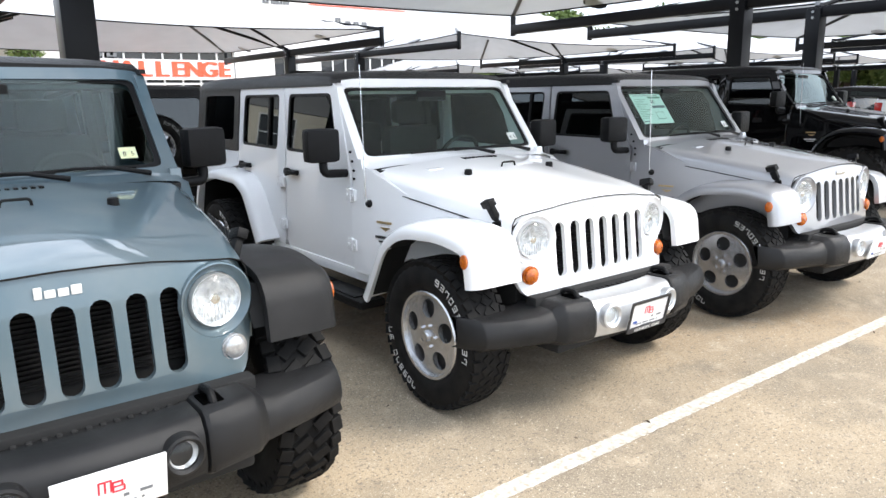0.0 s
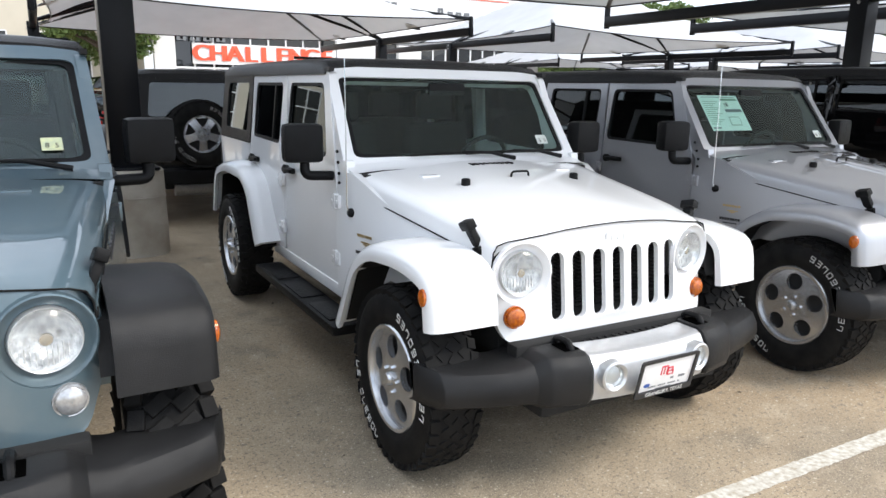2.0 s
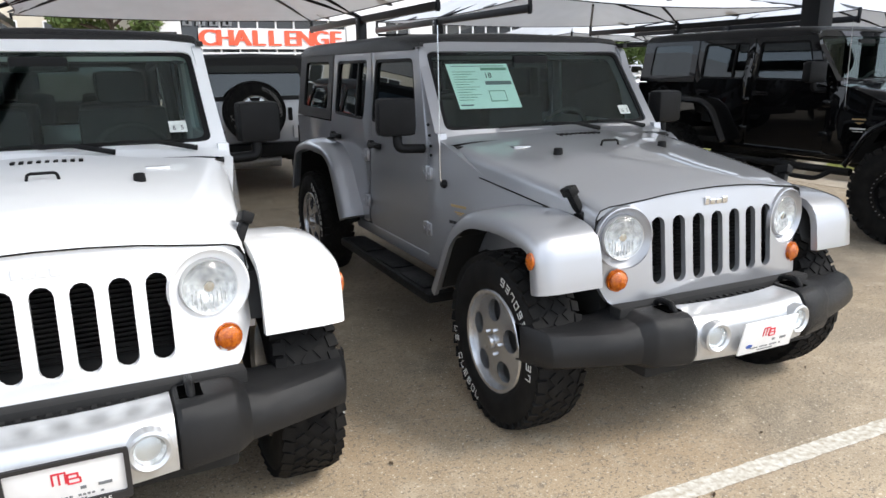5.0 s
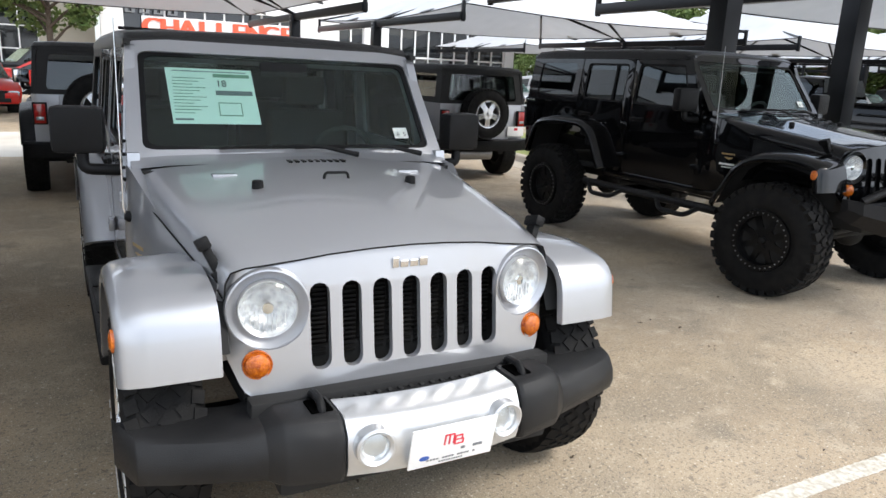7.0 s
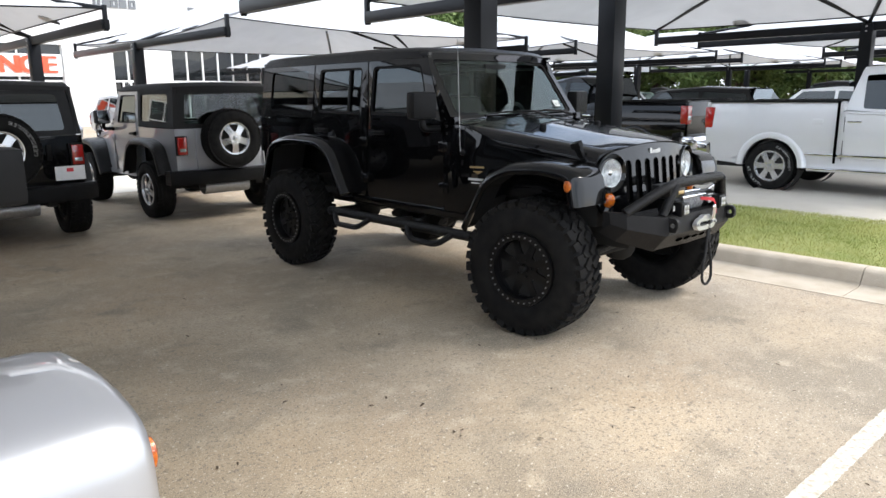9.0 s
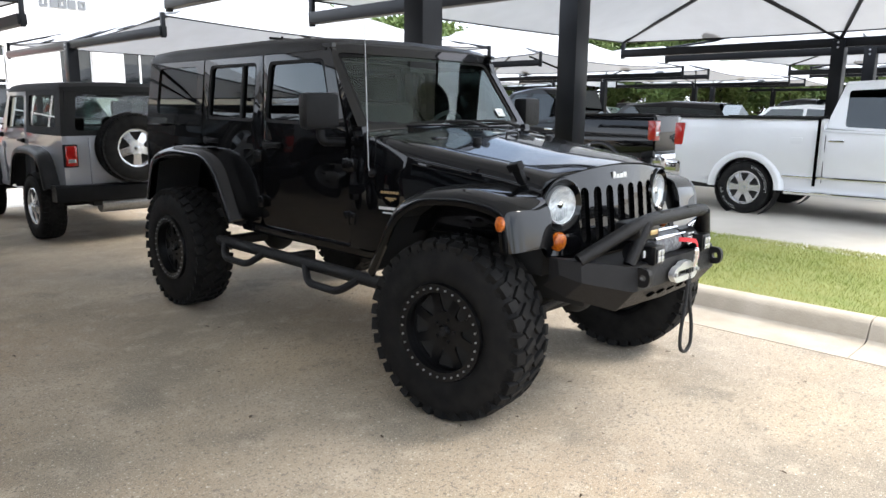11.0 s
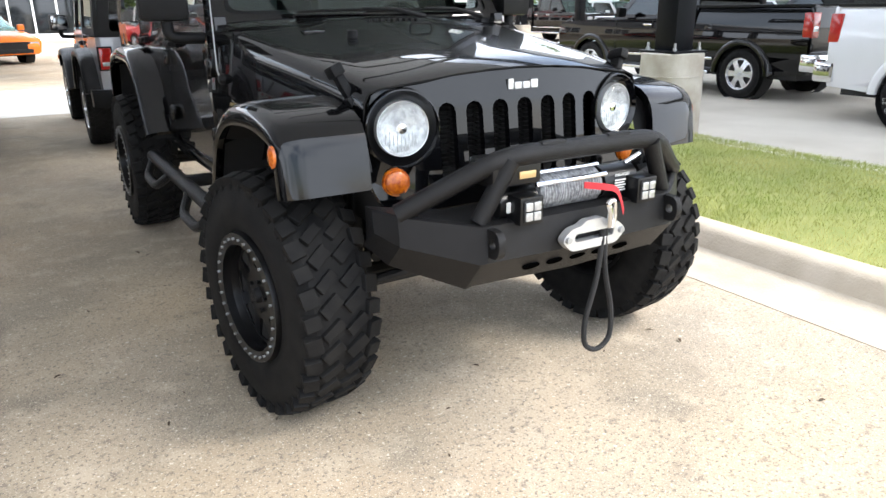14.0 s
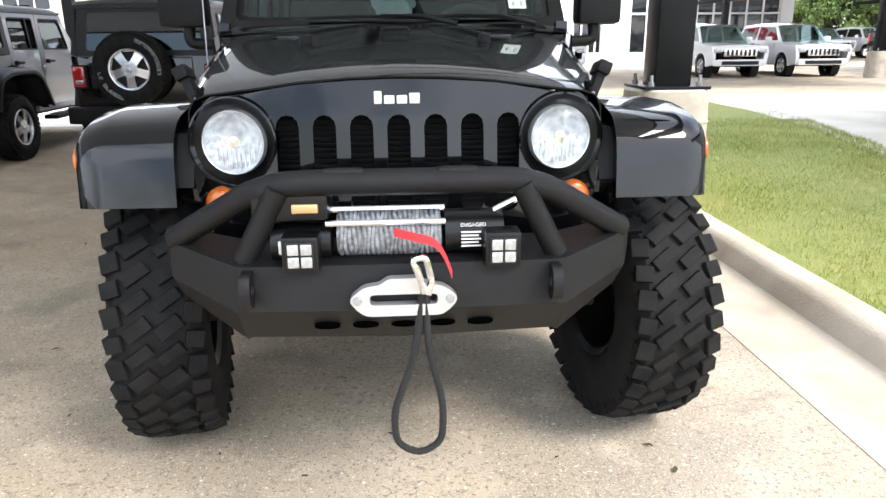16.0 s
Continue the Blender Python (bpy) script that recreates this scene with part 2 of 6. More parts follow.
def ground_material():
    """Dusty asphalt: pale aggregate, tan silt in broad drifts, dark oily patches."""
    m = material("dusty_asphalt", (0.3, 0.26, 0.2), 0.9)
    t = m.node_tree
    b = t.nodes["Principled BSDF"]
    tc = t.nodes.new("ShaderNodeTexCoord")

    def noise_ramp(scale, lo, hi, detail=8.0):
        n, r = t.nodes.new("ShaderNodeTexNoise"), t.nodes.new("ShaderNodeMapRange")
        n.inputs["Scale"].default_value, n.inputs["Detail"].default_value = scale, detail
        r.inputs["From Min"].default_value, r.inputs["From Max"].default_value = lo, hi
        t.links.new(tc.outputs["Object"], n.inputs["Vector"])
        t.links.new(n.outputs["Fac"], r.inputs["Value"])
        return r.outputs[0]

    def blend(a, c, fac):
        x = t.nodes.new("ShaderNodeMix")
        x.data_type = "RGBA"
        for i, v in ((6, a), (7, c)):
            if isinstance(v, tuple):
                x.inputs[i].default_value = (*v, 1)
            else:
                t.links.new(v, x.inputs[i])
        t.links.new(fac, x.inputs[0])
        return x.outputs[2]

    col = blend((0.275, 0.225, 0.16), (0.46, 0.36, 0.24), noise_ramp(0.9, 0.38, 0.66))
    col = blend(col, (0.36, 0.265, 0.165), noise_ramp(0.42, 0.48, 0.68))
    col = blend(col, (0.24, 0.2, 0.145), noise_ramp(2.3, 0.56, 0.7, 12.0))
    col = blend(col, (0.44, 0.355, 0.25), noise_ramp(5.5, 0.53, 0.72, 12.0))
    col = blend(col, (0.22, 0.18, 0.132), noise_ramp(22.0, 0.57, 0.7, 10.0))
    col = blend(col, (0.2, 0.165, 0.12), noise_ramp(62.0, 0.57, 0.63, 6.0))
    col = blend(col, (0.56, 0.48, 0.37), noise_ramp(150.0, 0.56, 0.68, 3.0))
    col = blend(col, (0.1, 0.085, 0.065), noise_ramp(110.0, 0.6, 0.7, 3.0))
    col = blend(col, (0.6, 0.53, 0.42), noise_ramp(55.0, 0.63, 0.68, 5.0))
    sep, wash, add = t.nodes.new("ShaderNodeSeparateXYZ"), t.nodes.new("ShaderNodeMapRange"), t.nodes.new("ShaderNodeMath")
    t.links.new(tc.outputs["Object"], sep.inputs[0])
    wash.inputs["From Min"].default_value, wash.inputs["From Max"].default_value = 5.0, 12.0
    t.links.new(sep.outputs["X"], wash.inputs["Value"])
    add.operation = "MULTIPLY"
    t.links.new(wash.outputs[0], add.inputs[0])
    t.links.new(noise_ramp(0.55, 0.3, 0.62), add.inputs[1])
    hsv = t.nodes.new("ShaderNodeHueSaturation")
    hsv.inputs["Saturation"].default_value, hsv.inputs["Value"].default_value = 0.76, 1.06
    t.links.new(col, hsv.inputs["Color"])
    x = t.nodes.new("ShaderNodeMix")
    x.data_type = "RGBA"
    t.links.new(add.outputs[0], x.inputs[0])
    t.links.new(col, x.inputs[6])
    t.links.new(hsv.outputs[0], x.inputs[7])
    t.links.new(x.outputs[2], b.inputs["Base Color"])
    bp = t.nodes.new("ShaderNodeBump")
    bp.inputs["Strength"].default_value, bp.inputs["Distance"].default_value = 0.5, 0.006
    t.links.new(noise_ramp(170.0, 0.2, 0.8, 4.0), bp.inputs["Height"])
    t.links.new(bp.outputs[0], b.inputs["Normal"])
    return m


GROUND = ground_material()


# ---- shaping helpers ----
def part(name, bm, mat, parent=None, label="", smooth=35.0, shadow=True):
    """One mesh object from a bmesh, under a thing or a part."""
    bmesh.ops.recalc_face_normals(bm, faces=bm.faces[:])
    me = bpy.data.meshes.new(name)
    bm.to_mesh(me)
    bm.free()
    if mat:
        me.materials.append(mat)
    if smooth and not (mat and mat.name in ("tinted_glass", "soft_window")):
        me.polygons.foreach_set("use_smooth", [True] * len(me.polygons))
        me.set_sharp_from_angle(angle=radians(smooth))
    ob = new(name, me)
    ob.parent = parent
    if label:
        ob["label"] = label
    if not shadow:
        ob.visible_shadow = False
    return ob


def thing(name, m, label, category, group=""):
    ob = new(name)
    ob.matrix_world = m
    ob.empty_display_size = 0.2
    return tagged(ob, label, category, group)


def box(bm, x0, x1, y0, y1, z0, z1, bevel=0.0, m=None):
    """A box with bevelled edges."""
    made = bmesh.ops.create_cube(bm, size=1.0)["verts"]
    for v in made:
        v.co = Vector(((x0 + x1) / 2 + v.co.x * (x1 - x0), (y0 + y1) / 2 + v.co.y * (y1 - y0), (z0 + z1) / 2 + v.co.z * (z1 - z0)))
    if m is not None:
        bmesh.ops.transform(bm, matrix=m, verts=made)
    if bevel:
        es = list({e for v in made for e in v.link_edges})
        bmesh.ops.bevel(bm, geom=es, offset=bevel, segments=2, profile=0.6, affect="EDGES")
    return bm


def boxed(*a, **k):
    return box(bmesh.new(), *a, **k)


def loft(bm, rings, closed=True, caps=True):
    """Skin over rings of equal length."""
    vs = [[bm.verts.new(p) for p in r] for r in rings]
    n = len(vs[0])
    for a, b in zip(vs, vs[1:]):
        for i in range(n if closed else n - 1):
            j = (i + 1) % n
            bm.faces.new((a[i], a[j], b[j], b[i]))
    if caps and closed:
        bm.faces.new(vs[0][::-1])
        bm.faces.new(vs[-1])
    return bm


def tube(bm, pts, r, seg=10, closed=False):
    """A round bar along a bent path."""
    pts = [Vector(p) for p in pts]
    rings = []
    n = len(pts)
    up = None
    for i, p in enumerate(pts):
        a, b = (pts[i - 1], pts[(i + 1) % n]) if closed else (pts[max(i - 1, 0)], pts[min(i + 1, n - 1)])
        d = (b - a).normalized()
        if up is None:
            up = d.orthogonal().normalized()
        up = (up - d * up.dot(d)).normalized()
        side = d.cross(up)
        rr = r[i] if isinstance(r, (list, tuple)) else r
        rings.append([p + rr * (math.cos(k) * up + math.sin(k) * side) for k in (2 * math.pi * j / seg for j in range(seg))])
    if closed:
        rings.append(rings[0])
        return loft(bm, rings, caps=False)
    return loft(bm, rings)


def bend(pts, r=0.06, steps=4):
    """Rounds the corners of a path."""
    pts = [Vector(p) for p in pts]
    out = [pts[0]]
    for a, p, b in zip(pts, pts[1:], pts[2:]):
        u, w = (a - p), (b - p)
        k = min(r, u.length * 0.45, w.length * 0.45)
        s, e = p + u.normalized() * k, p + w.normalized() * k
        for i in range(steps + 1):
            f = i / steps
            out.append((1 - f) ** 2 * s + 2 * f * (1 - f) * p + f * f * e)
    return out + [pts[-1]]


def lathe(bm, profile, seg=40, f=lambda a, r, w: Vector((w, r * math.cos(a), r * math.sin(a))), ends=False):
    """Turns a profile of (radius, offset) about the x axis."""
    rings = [[f(2 * math.pi * i / seg, r, w) for i in range(seg)] for r, w in profile]
    return loft(bm, rings, caps=ends)


def plate(outline, holes, thick, f, cuts=()):
    """A plate with holes: a flat outline in (u, v), given thickness and laid into space by f(u, v, w)."""
    bm = bmesh.new()
    loops = []
    for pts in [outline, *holes]:
        vs = [bm.verts.new((u, v, 0)) for u, v in pts]
        for i in range(len(vs)):
            bm.edges.new((vs[i], vs[(i + 1) % len(vs)]))
        loops.append(vs)
    bmesh.ops.triangle_fill(bm, use_beauty=True, use_dissolve=False, edges=bm.edges[:], normal=(0, 0, 1))
    for v in cuts:
        bmesh.ops.bisect_plane(bm, geom=bm.verts[:] + bm.edges[:] + bm.faces[:], plane_co=(0, v, 0), plane_no=(0, 1, 0))
    front, faces = list(bm.verts), list(bm.faces)
    back = {v: bm.verts.new((v.co.x, v.co.y, thick)) for v in front}
    for fc in faces:
        bm.faces.new([back[v] for v in reversed(fc.verts)])
    for vs in loops:
        for i in range(len(vs)):
            j = (i + 1) % len(vs)
            bm.faces.new((vs[i], vs[j], back[vs[j]], back[vs[i]]))
    for v in bm.verts:
        v.co = f(*v.co)
    return bm


def rounded(pts, r, steps=4):
    """Rounds the corners of a closed outline in (u, v)."""
    out = []
    n = len(pts)
    for i in range(n):
        a, p, b = Vector(pts[i - 1]), Vector(pts[i]), Vector(pts[(i + 1) % n])
        u, w = a - p, b - p
        k = min(r, u.length * 0.48, w.length * 0.48)
        s, e = p + u.normalized() * k, p + w.normalized() * k
        for j in range(steps + 1):
            q = j / steps
            out.append(tuple((1 - q) ** 2 * s + 2 * q * (1 - q) * p + q * q * e))
    return out


def stadium(u, v0, v1, w, n=6):
    r = w / 2
    return [(u + r * math.cos(a), v1 - r + r * math.sin(a)) for a in (math.pi * i / n for i in range(n + 1))] + \
           [(u + r * math.cos(a), v0 + r + r * math.sin(a)) for a in (math.pi + math.pi * i / n for i in range(n + 1))]


def circle(u, v, r, n=24, rv=None):
    rv = rv or r
    return [(u + r * math.cos(2 * math.pi * i / n), v + rv * math.sin(2 * math.pi * i / n)) for i in range(n)]


def lettering(text, size, mat, parent, m, name="lettering", depth=0.0006):
    """Real words in the built-in font, as a mesh."""
    cu = bpy.data.curves.new(name, "FONT")
    cu.body, cu.size, cu.align_x, cu.align_y, cu.extrude = text, size, "CENTER", "CENTER", depth
    tmp = bpy.data.objects.new(name, cu)
    me = bpy.data.meshes.new_from_object(tmp)
    bpy.data.objects.remove(tmp)
    me.materials.append(mat)
    ob = new(name, me)
    ob.parent = parent
    ob.matrix_basis = m
    return ob


FACE = pose(0, 0, 0, 90, 0, 0)


# ---- wheels ----
def wheel(parent, x, y, z, side, R=0.405, W=0.238, rim_r=0.232, style="five_hole", rim_mat=None, tread="road", letters=True, name="wheel", steer=0.0):
    """A wheel about the x axis, whose outer face looks to side (-1 or 1)."""
    hub = new(name)
    hub.parent = parent
    hub.matrix_basis = pose(x, y, z, 0, 0, steer) @ (pose(0, 0, 0, 0, 0, 180) if side > 0 else Matrix())
    h = W / 2
    sh = R - 0.018 if tread == "mud" else R - 0.008
    bm = bmesh.new()
    lathe(bm, [(rim_r + 0.004, h - 0.02), (rim_r + 0.03, h), (rim_r + 0.3 * (R - rim_r), h + 0.006), (sh - 0.05, h + 0.002), (sh - 0.018, h - 0.014), (sh, h - 0.035),
               (sh + 0.003, 0), (sh, -h + 0.035), (sh - 0.018, -h + 0.014), (sh - 0.05, -h - 0.002), (rim_r + 0.3 * (R - rim_r), -h - 0.006), (rim_r + 0.03, -h), (rim_r + 0.004, -h + 0.02)], 48)
    tyre = part("tyre", bm, RUBBER, hub)
    bm = bmesh.new()
    if tread == "mud":
        count, rows = 34, ((-0.41, 0.2, 0.055), (-0.165, 0.3, 0.041), (0.0, 0.0, 0.0), (0.165, 0.3, 0.041), (0.41, 0.2, 0.055))
    else:
        count, rows = 40, ((-0.4, 0.17, 0.046), (-0.2, 0.15, 0.036), (0.0, 0.15, 0.04), (0.2, 0.15, 0.036), (0.4, 0.17, 0.046))
    for k in range(count):
        for j, (o, w, l) in enumerate(rows):
            if not w:
                continue
            a = 2 * math.pi * (k + 0.5 * (j % 2)) / count
            skew = (34 if j == 1 else -34) if j in (1, 3) else (46 if j == 2 else 10)
            drop = 0.012 if abs(o) > 0.3 else 0.0
            depth = 0.016 if tread == "mud" else 0.008
            m = Matrix.Rotation(a, 4, "X") @ pose(o * W, 0, R - depth - drop * 0.6, 0, 0, skew if o < 0.1 else -skew)
            if abs(o) > 0.3:
                m = m @ pose(0, 0, 0, 0, 16 * (1 if o > 0 else -1), 0)
            sz = l * (1.15 if k % 2 else 0.95)
            box(bm, -w * W / 2, w * W / 2, -sz / 2, sz / 2, -0.02, depth, 0.0 if tread == "road" else 0.004, m)
        if tread == "mud":
            for s in (-1, 1):
                a = 2 * math.pi * k / count
                m = Matrix.Rotation(a, 4, "X") @ pose(s * (h - 0.004), 0, R - 0.062, 0, 0, 0)
                box(bm, -0.0035, 0.0035, -0.018 if k % 2 else -0.01, 0.018, -0.024, 0.022, 0.0, m)
    part("tread", bm, RUBBER, tyre, smooth=0)
    rm = rim_mat or ALLOY
    bm = bmesh.new()
    lathe(bm, [(rim_r + 0.008, -h + 0.012), (rim_r + 0.002, -h + 0.004), (rim_r - 0.012, -h + 0.006), (rim_r - 0.02, -h + 0.03), (rim_r - 0.03, 0.0), (rim_r - 0.02, h - 0.03), (rim_r + 0.004, h - 0.015)], 40)
    part("rim", bm, rm, hub)

    def dish(u, v, w):
        r = math.hypot(u, v) / rim_r
        return Vector((-h + 0.03 - 0.022 * (1 - r * r) + w + (0.03 if style == "beadlock" else 0.0), u, v))

    holes = []
    nh = {"five_hole": 5, "five_spoke": 5, "six_spoke": 6, "beadlock": 8}[style]
    for k in range(nh):
        a0 = 2 * math.pi * k / nh + math.pi / 2
        ca, sa = math.cos(a0), math.sin(a0)
        if style == "five_hole":
            loc = circle(0.63 * rim_r, 0, 0.215 * rim_r, 18, 0.225 * rim_r)
        elif style == "beadlock":
            loc = rounded([(0.42 * rim_r, -0.06 * rim_r), (0.42 * rim_r, 0.06 * rim_r), (0.82 * rim_r, 0.23 * rim_r), (0.82 * rim_r, -0.23 * rim_r)], 0.02, 3)
        else:
            wd = 0.36 if style == "five_spoke" else 0.27
            loc = rounded([(0.4 * rim_r, -0.05 * rim_r), (0.4 * rim_r, 0.05 * rim_r), (0.87 * rim_r, wd * rim_r), (0.87 * rim_r, -wd * rim_r)], 0.025, 3)
        holes.append([(ca * u - sa * v, sa * u + ca * v) for u, v in loc])
    part("rim_face", plate(circle(0, 0, rim_r * 0.955, 48), holes, 0.03, dish), rm, hub, smooth=50)
    bm = bmesh.new()
    lathe(bm, [(0.001, -h + 0.055), (rim_r - 0.022, -h + 0.06), (rim_r - 0.022, -h + 0.075), (0.001, -h + 0.075)], 28)
    part("brake_disc", bm, UNDER, hub)
    bm = bmesh.new()
    off = -h + 0.008 + (0.03 if style == "beadlock" else 0.0)
    lathe(bm, [(0.001, off - 0.022), (0.024, off - 0.02), (0.03, off - 0.008), (0.032, off + 0.02)], 18)
    part("centre_cap", bm, rm if style != "beadlock" else POWDER, hub)
    for k in range(5):
        a = 2 * math.pi * k / 5 + 0.6
        bm = bmesh.new()
        bmesh.ops.create_cone(bm, cap_ends=True, segments=6, radius1=0.01, radius2=0.008, depth=0.014, matrix=pose(off - 0.002, 0.058 * math.cos(a), 0.058 * math.sin(a), 0, 90, 0))
        part("lug_nut", bm, CHROME if style != "beadlock" else POWDER, hub, smooth=0)
    if style == "beadlock":
        bm = bmesh.new()
        lathe(bm, [(rim_r - 0.03, -h + 0.02), (rim_r - 0.028, -h - 0.012), (rim_r + 0.014, -h - 0.014), (rim_r + 0.018, -h + 0.01)], 48)
        part("beadlock_ring", bm, WHEEL_BLACK, hub)
        bm = bmesh.new()
        bmesh.ops.create_cone(bm, cap_ends=True, segments=6, radius1=0.0055, radius2=0.005, depth=0.012, matrix=pose(0, 0, 0, 0, 90, 0))
        first = part("ring_bolt", bm, BOLT, hub, smooth=0)
        for k in range(32):
            a = 2 * math.pi * k / 32
            bolt = first if k == 0 else new("ring_bolt", first.data)
            bolt.parent = hub
            bolt.matrix_basis = pose(-h - 0.016, (rim_r - 0.006) * math.cos(a), (rim_r - 0.006) * math.sin(a))
    if letters:
        bm = bmesh.new()
        mid = (rim_r + R) / 2 + 0.008
        for a0, n in ((math.radians(20), 11), (math.radians(200), 9)):
            for k in range(n):
                if n == 9 and k == 6:
                    continue
                a = a0 + k * 0.135
                m = Matrix.Rotation(a, 4, "X") @ pose(-h - 0.0075, 0, mid)
                kind = (k * 7 + n) % 4
                box(bm, -0.002, 0.001, -0.015, -0.0122, -0.017, 0.017, 0, m)
                box(bm, -0.002, 0.001, -0.015, 0.013, 0.0145, 0.017, 0, m)
                if kind != 1:
                    box(bm, -0.002, 0.001, -0.015, 0.013, -0.017, -0.0145, 0, m)
                if kind != 2:
                    box(bm, -0.002, 0.001, 0.0105, 0.013, -0.017 if kind == 0 else 0.0, 0.017, 0, m)
                if kind > 1:
                    box(bm, -0.002, 0.001, -0.015, 0.01, -0.0014, 0.0014, 0, m)
        part("raised_lettering", bm, LETTER_WHITE, tyre, "raised white outline lettering", smooth=0)
    return hub


# ---- the off-road car ----
def side_x(z):
    return 0.775 - max(0.0, z - 1.2) * 0.1 - max(0.0, 0.75 - z) * 0.1


def hood_w(y):
    return 0.605 + (y + 0.38) * 0.12


def hood_z(y):
    return 1.06 + 0.16 * min(1.0, (y + 0.38) / 1.2) - 0.02 * max(0.0, (-0.26 - y) / 0.12) ** 2


def grille_y(x, z):
    return -0.40 + 0.15 * x * x + 4.0 * max(0.0, abs(x) - 0.5) ** 2 + (z - 0.85) * 0.12 + 1.2 * max(0.0, z - 1.0) ** 2


def off_road_car(m, label, body, look_kind, lift=0.0, R=0.405, short=False, group=""):
    """look_kind: sahara, rubicon, built, or rear (seen from behind only)."""
    car = thing("off_road_car", m, label, "car", group)
    wb = 2.424 if short else 2.947
    cut = 2.947 - wb
    b = new("body_shell")
    b.parent = car
    b.matrix_basis = pose(0, 0, lift)
    detailed = look_kind != "rear"
    blackcar = body is PAINT_BLACK
    # grille
    holes = [stadium((k - 3) * 0.106, 0.70, 0.985, 0.066) for k in range(7)]
    holes += [circle(s * 0.48, 0.908, 0.128, 32) for s in (-1, 1)]
    out = rounded([(-0.555, 0.625), (0.555, 0.625), (0.614, 0.78), (0.619, 0.955), (0.575, 1.034), (0.25, 1.076), (0, 1.084), (-0.25, 1.076), (-0.575, 1.034), (-0.619, 0.955), (-0.614, 0.78)], 0.045, 3)
    g = part("grille", plate(out, holes, 0.026, lambda u, v, w: Vector((u, grille_y(u, v) + w, v))), body, b)
    bm = bmesh.new()
    for k in range(7):
        box(bm, (k - 3) * 0.106 - 0.05, (k - 3) * 0.106 + 0.05, -0.29, -0.28, 0.66, 1.02)
        for j in range(17):
            z = 0.71 + j * 0.0165
            box(bm, (k - 3) * 0.106 - 0.045, (k - 3) * 0.106 + 0.045, -0.31, -0.29, z, z + 0.006)
    part("radiator_mesh", bm, RUBBER, g, smooth=0)
    bm = bmesh.new()
    x = -0.068
    for wl, tl in ((0.022, 0.036), (0.03, 0.024), (0.03, 0.024), (0.03, 0.03)):
        box(bm, x, x + wl, grille_y(0, 1.025) - 0.004, grille_y(0, 1.025) + 0.004, 1.014, 1.014 + tl, 0.003)
        x += wl + 0.006
    part("badge", bm, {PAINT_WHITE: PAINT_WHITE, PAINT_SILVER: CHROME}.get(body, LETTER_WHITE), g)
    for s in (-1, 1):
        yl = grille_y(0.48, 0.908)
        turn = pose(s * 0.48, yl - 0.002, 0.908, 0, 0, -90 + s * 9)
        lamp = new("headlight")
        lamp.parent = b
        lamp.matrix_basis = turn
        bm = bmesh.new()
        lathe(bm, [(0.136, 0.02), (0.132, 0.002), (0.127, 0.0), (0.118, 0.012), (0.108, 0.024), (0.096, 0.028), (0.092, 0.05)], 32, f=lambda a, r, w: Vector((-w, r * math.cos(a), r * math.sin(a))))
        part("lamp_recess", bm, body, lamp)
        bm = bmesh.new()
        lathe(bm, [(0.104, 0.034), (0.1035, 0.012), (0.1015, 0.006), (0.099, 0.008), (0.098, 0.03)], 32, f=lambda a, r, w: Vector((-w, r * math.cos(a), r * math.sin(a))))
        part("bezel", bm, SATIN, lamp).scale = (1, 0.91, 0.91)
        bm = bmesh.new()
        lathe(bm, [(0.0988, 0.01), (0.085, 0.032), (0.055, 0.06), (0.02, 0.07), (0.001, 0.07)], 32, f=lambda a, r, w: Vector((-w, r * math.cos(a), r * math.sin(a))))
        for k in range(9):
            xx = -0.06 + k * 0.015
            hh = math.sqrt(max(0.0, 0.088 ** 2 - xx * xx))
            box(bm, -0.03, -0.022, xx - 0.0012, xx + 0.0012, -hh, -0.022 + 0.01 * (k % 2))
        part("reflector", bm, REFLECTOR, lamp).scale = (1, 0.91, 0.91)
        bm = bmesh.new()
        lathe(bm, [(0.02, 0.0), (0.017, -0.004), (0.001, -0.006)], 20, f=lambda a, r, w: Vector((-w - 0.02, r * math.cos(a), r * math.sin(a))))
        part("bulb_shield", bm, CHROME, lamp)
        bm = bmesh.new()
        lathe(bm, [(0.0992, 0.008), (0.08, -0.008), (0.045, -0.017), (0.001, -0.02)], 32, f=lambda a, r, w: Vector((-w, r * math.cos(a), r * math.sin(a))))
        part("lens", bm, GLASS_LENS, lamp, shadow=False).scale = (1, 0.91, 0.91)
        bm = bmesh.new()
        rr = 0.041
        lathe(bm, [(rr + 0.008, 0.006), (rr + 0.006, -0.006), (rr, -0.004), (rr - 0.002, -0.014), (0.028, -0.022), (0.001, -0.024)], 24, f=lambda a, r, w: Vector((-w, r * math.cos(a), r * math.sin(a))))
        ts = part("turn_signal", bm, WHITE_LENS if look_kind == "rubicon" else AMBER, b)
        ts.matrix_basis = pose(s * 0.52, grille_y(0.52, 0.735), 0.735, 0, 0, -90 + s * 9)
    # hood
    ys = [-0.372, -0.36, -0.33, -0.26, -0.1, 0.15, 0.4, 0.6, 0.73]
    rings = []
    for y in ys:
        w, zt = hood_w(y), hood_z(y)
        yo = 0.15 * (1 if y < -0.2 else 0.0)
        half = [(w, zt - 0.105), (w - 0.004, zt - 0.05), (w - 0.02, zt - 0.018), (w - 0.06, zt - 0.004), (w - 0.13, zt + 0.004), (0.38, zt + 0.016), (0.28, zt + 0.03), (0.14, zt + 0.041), (0, zt + 0.045)]
        full = [(-a, c) for a, c in half] + [(a, c) for a, c in half[-2::-1]]
        rings.append([Vector((a, y + yo * a * a, c)) for a, c in full])
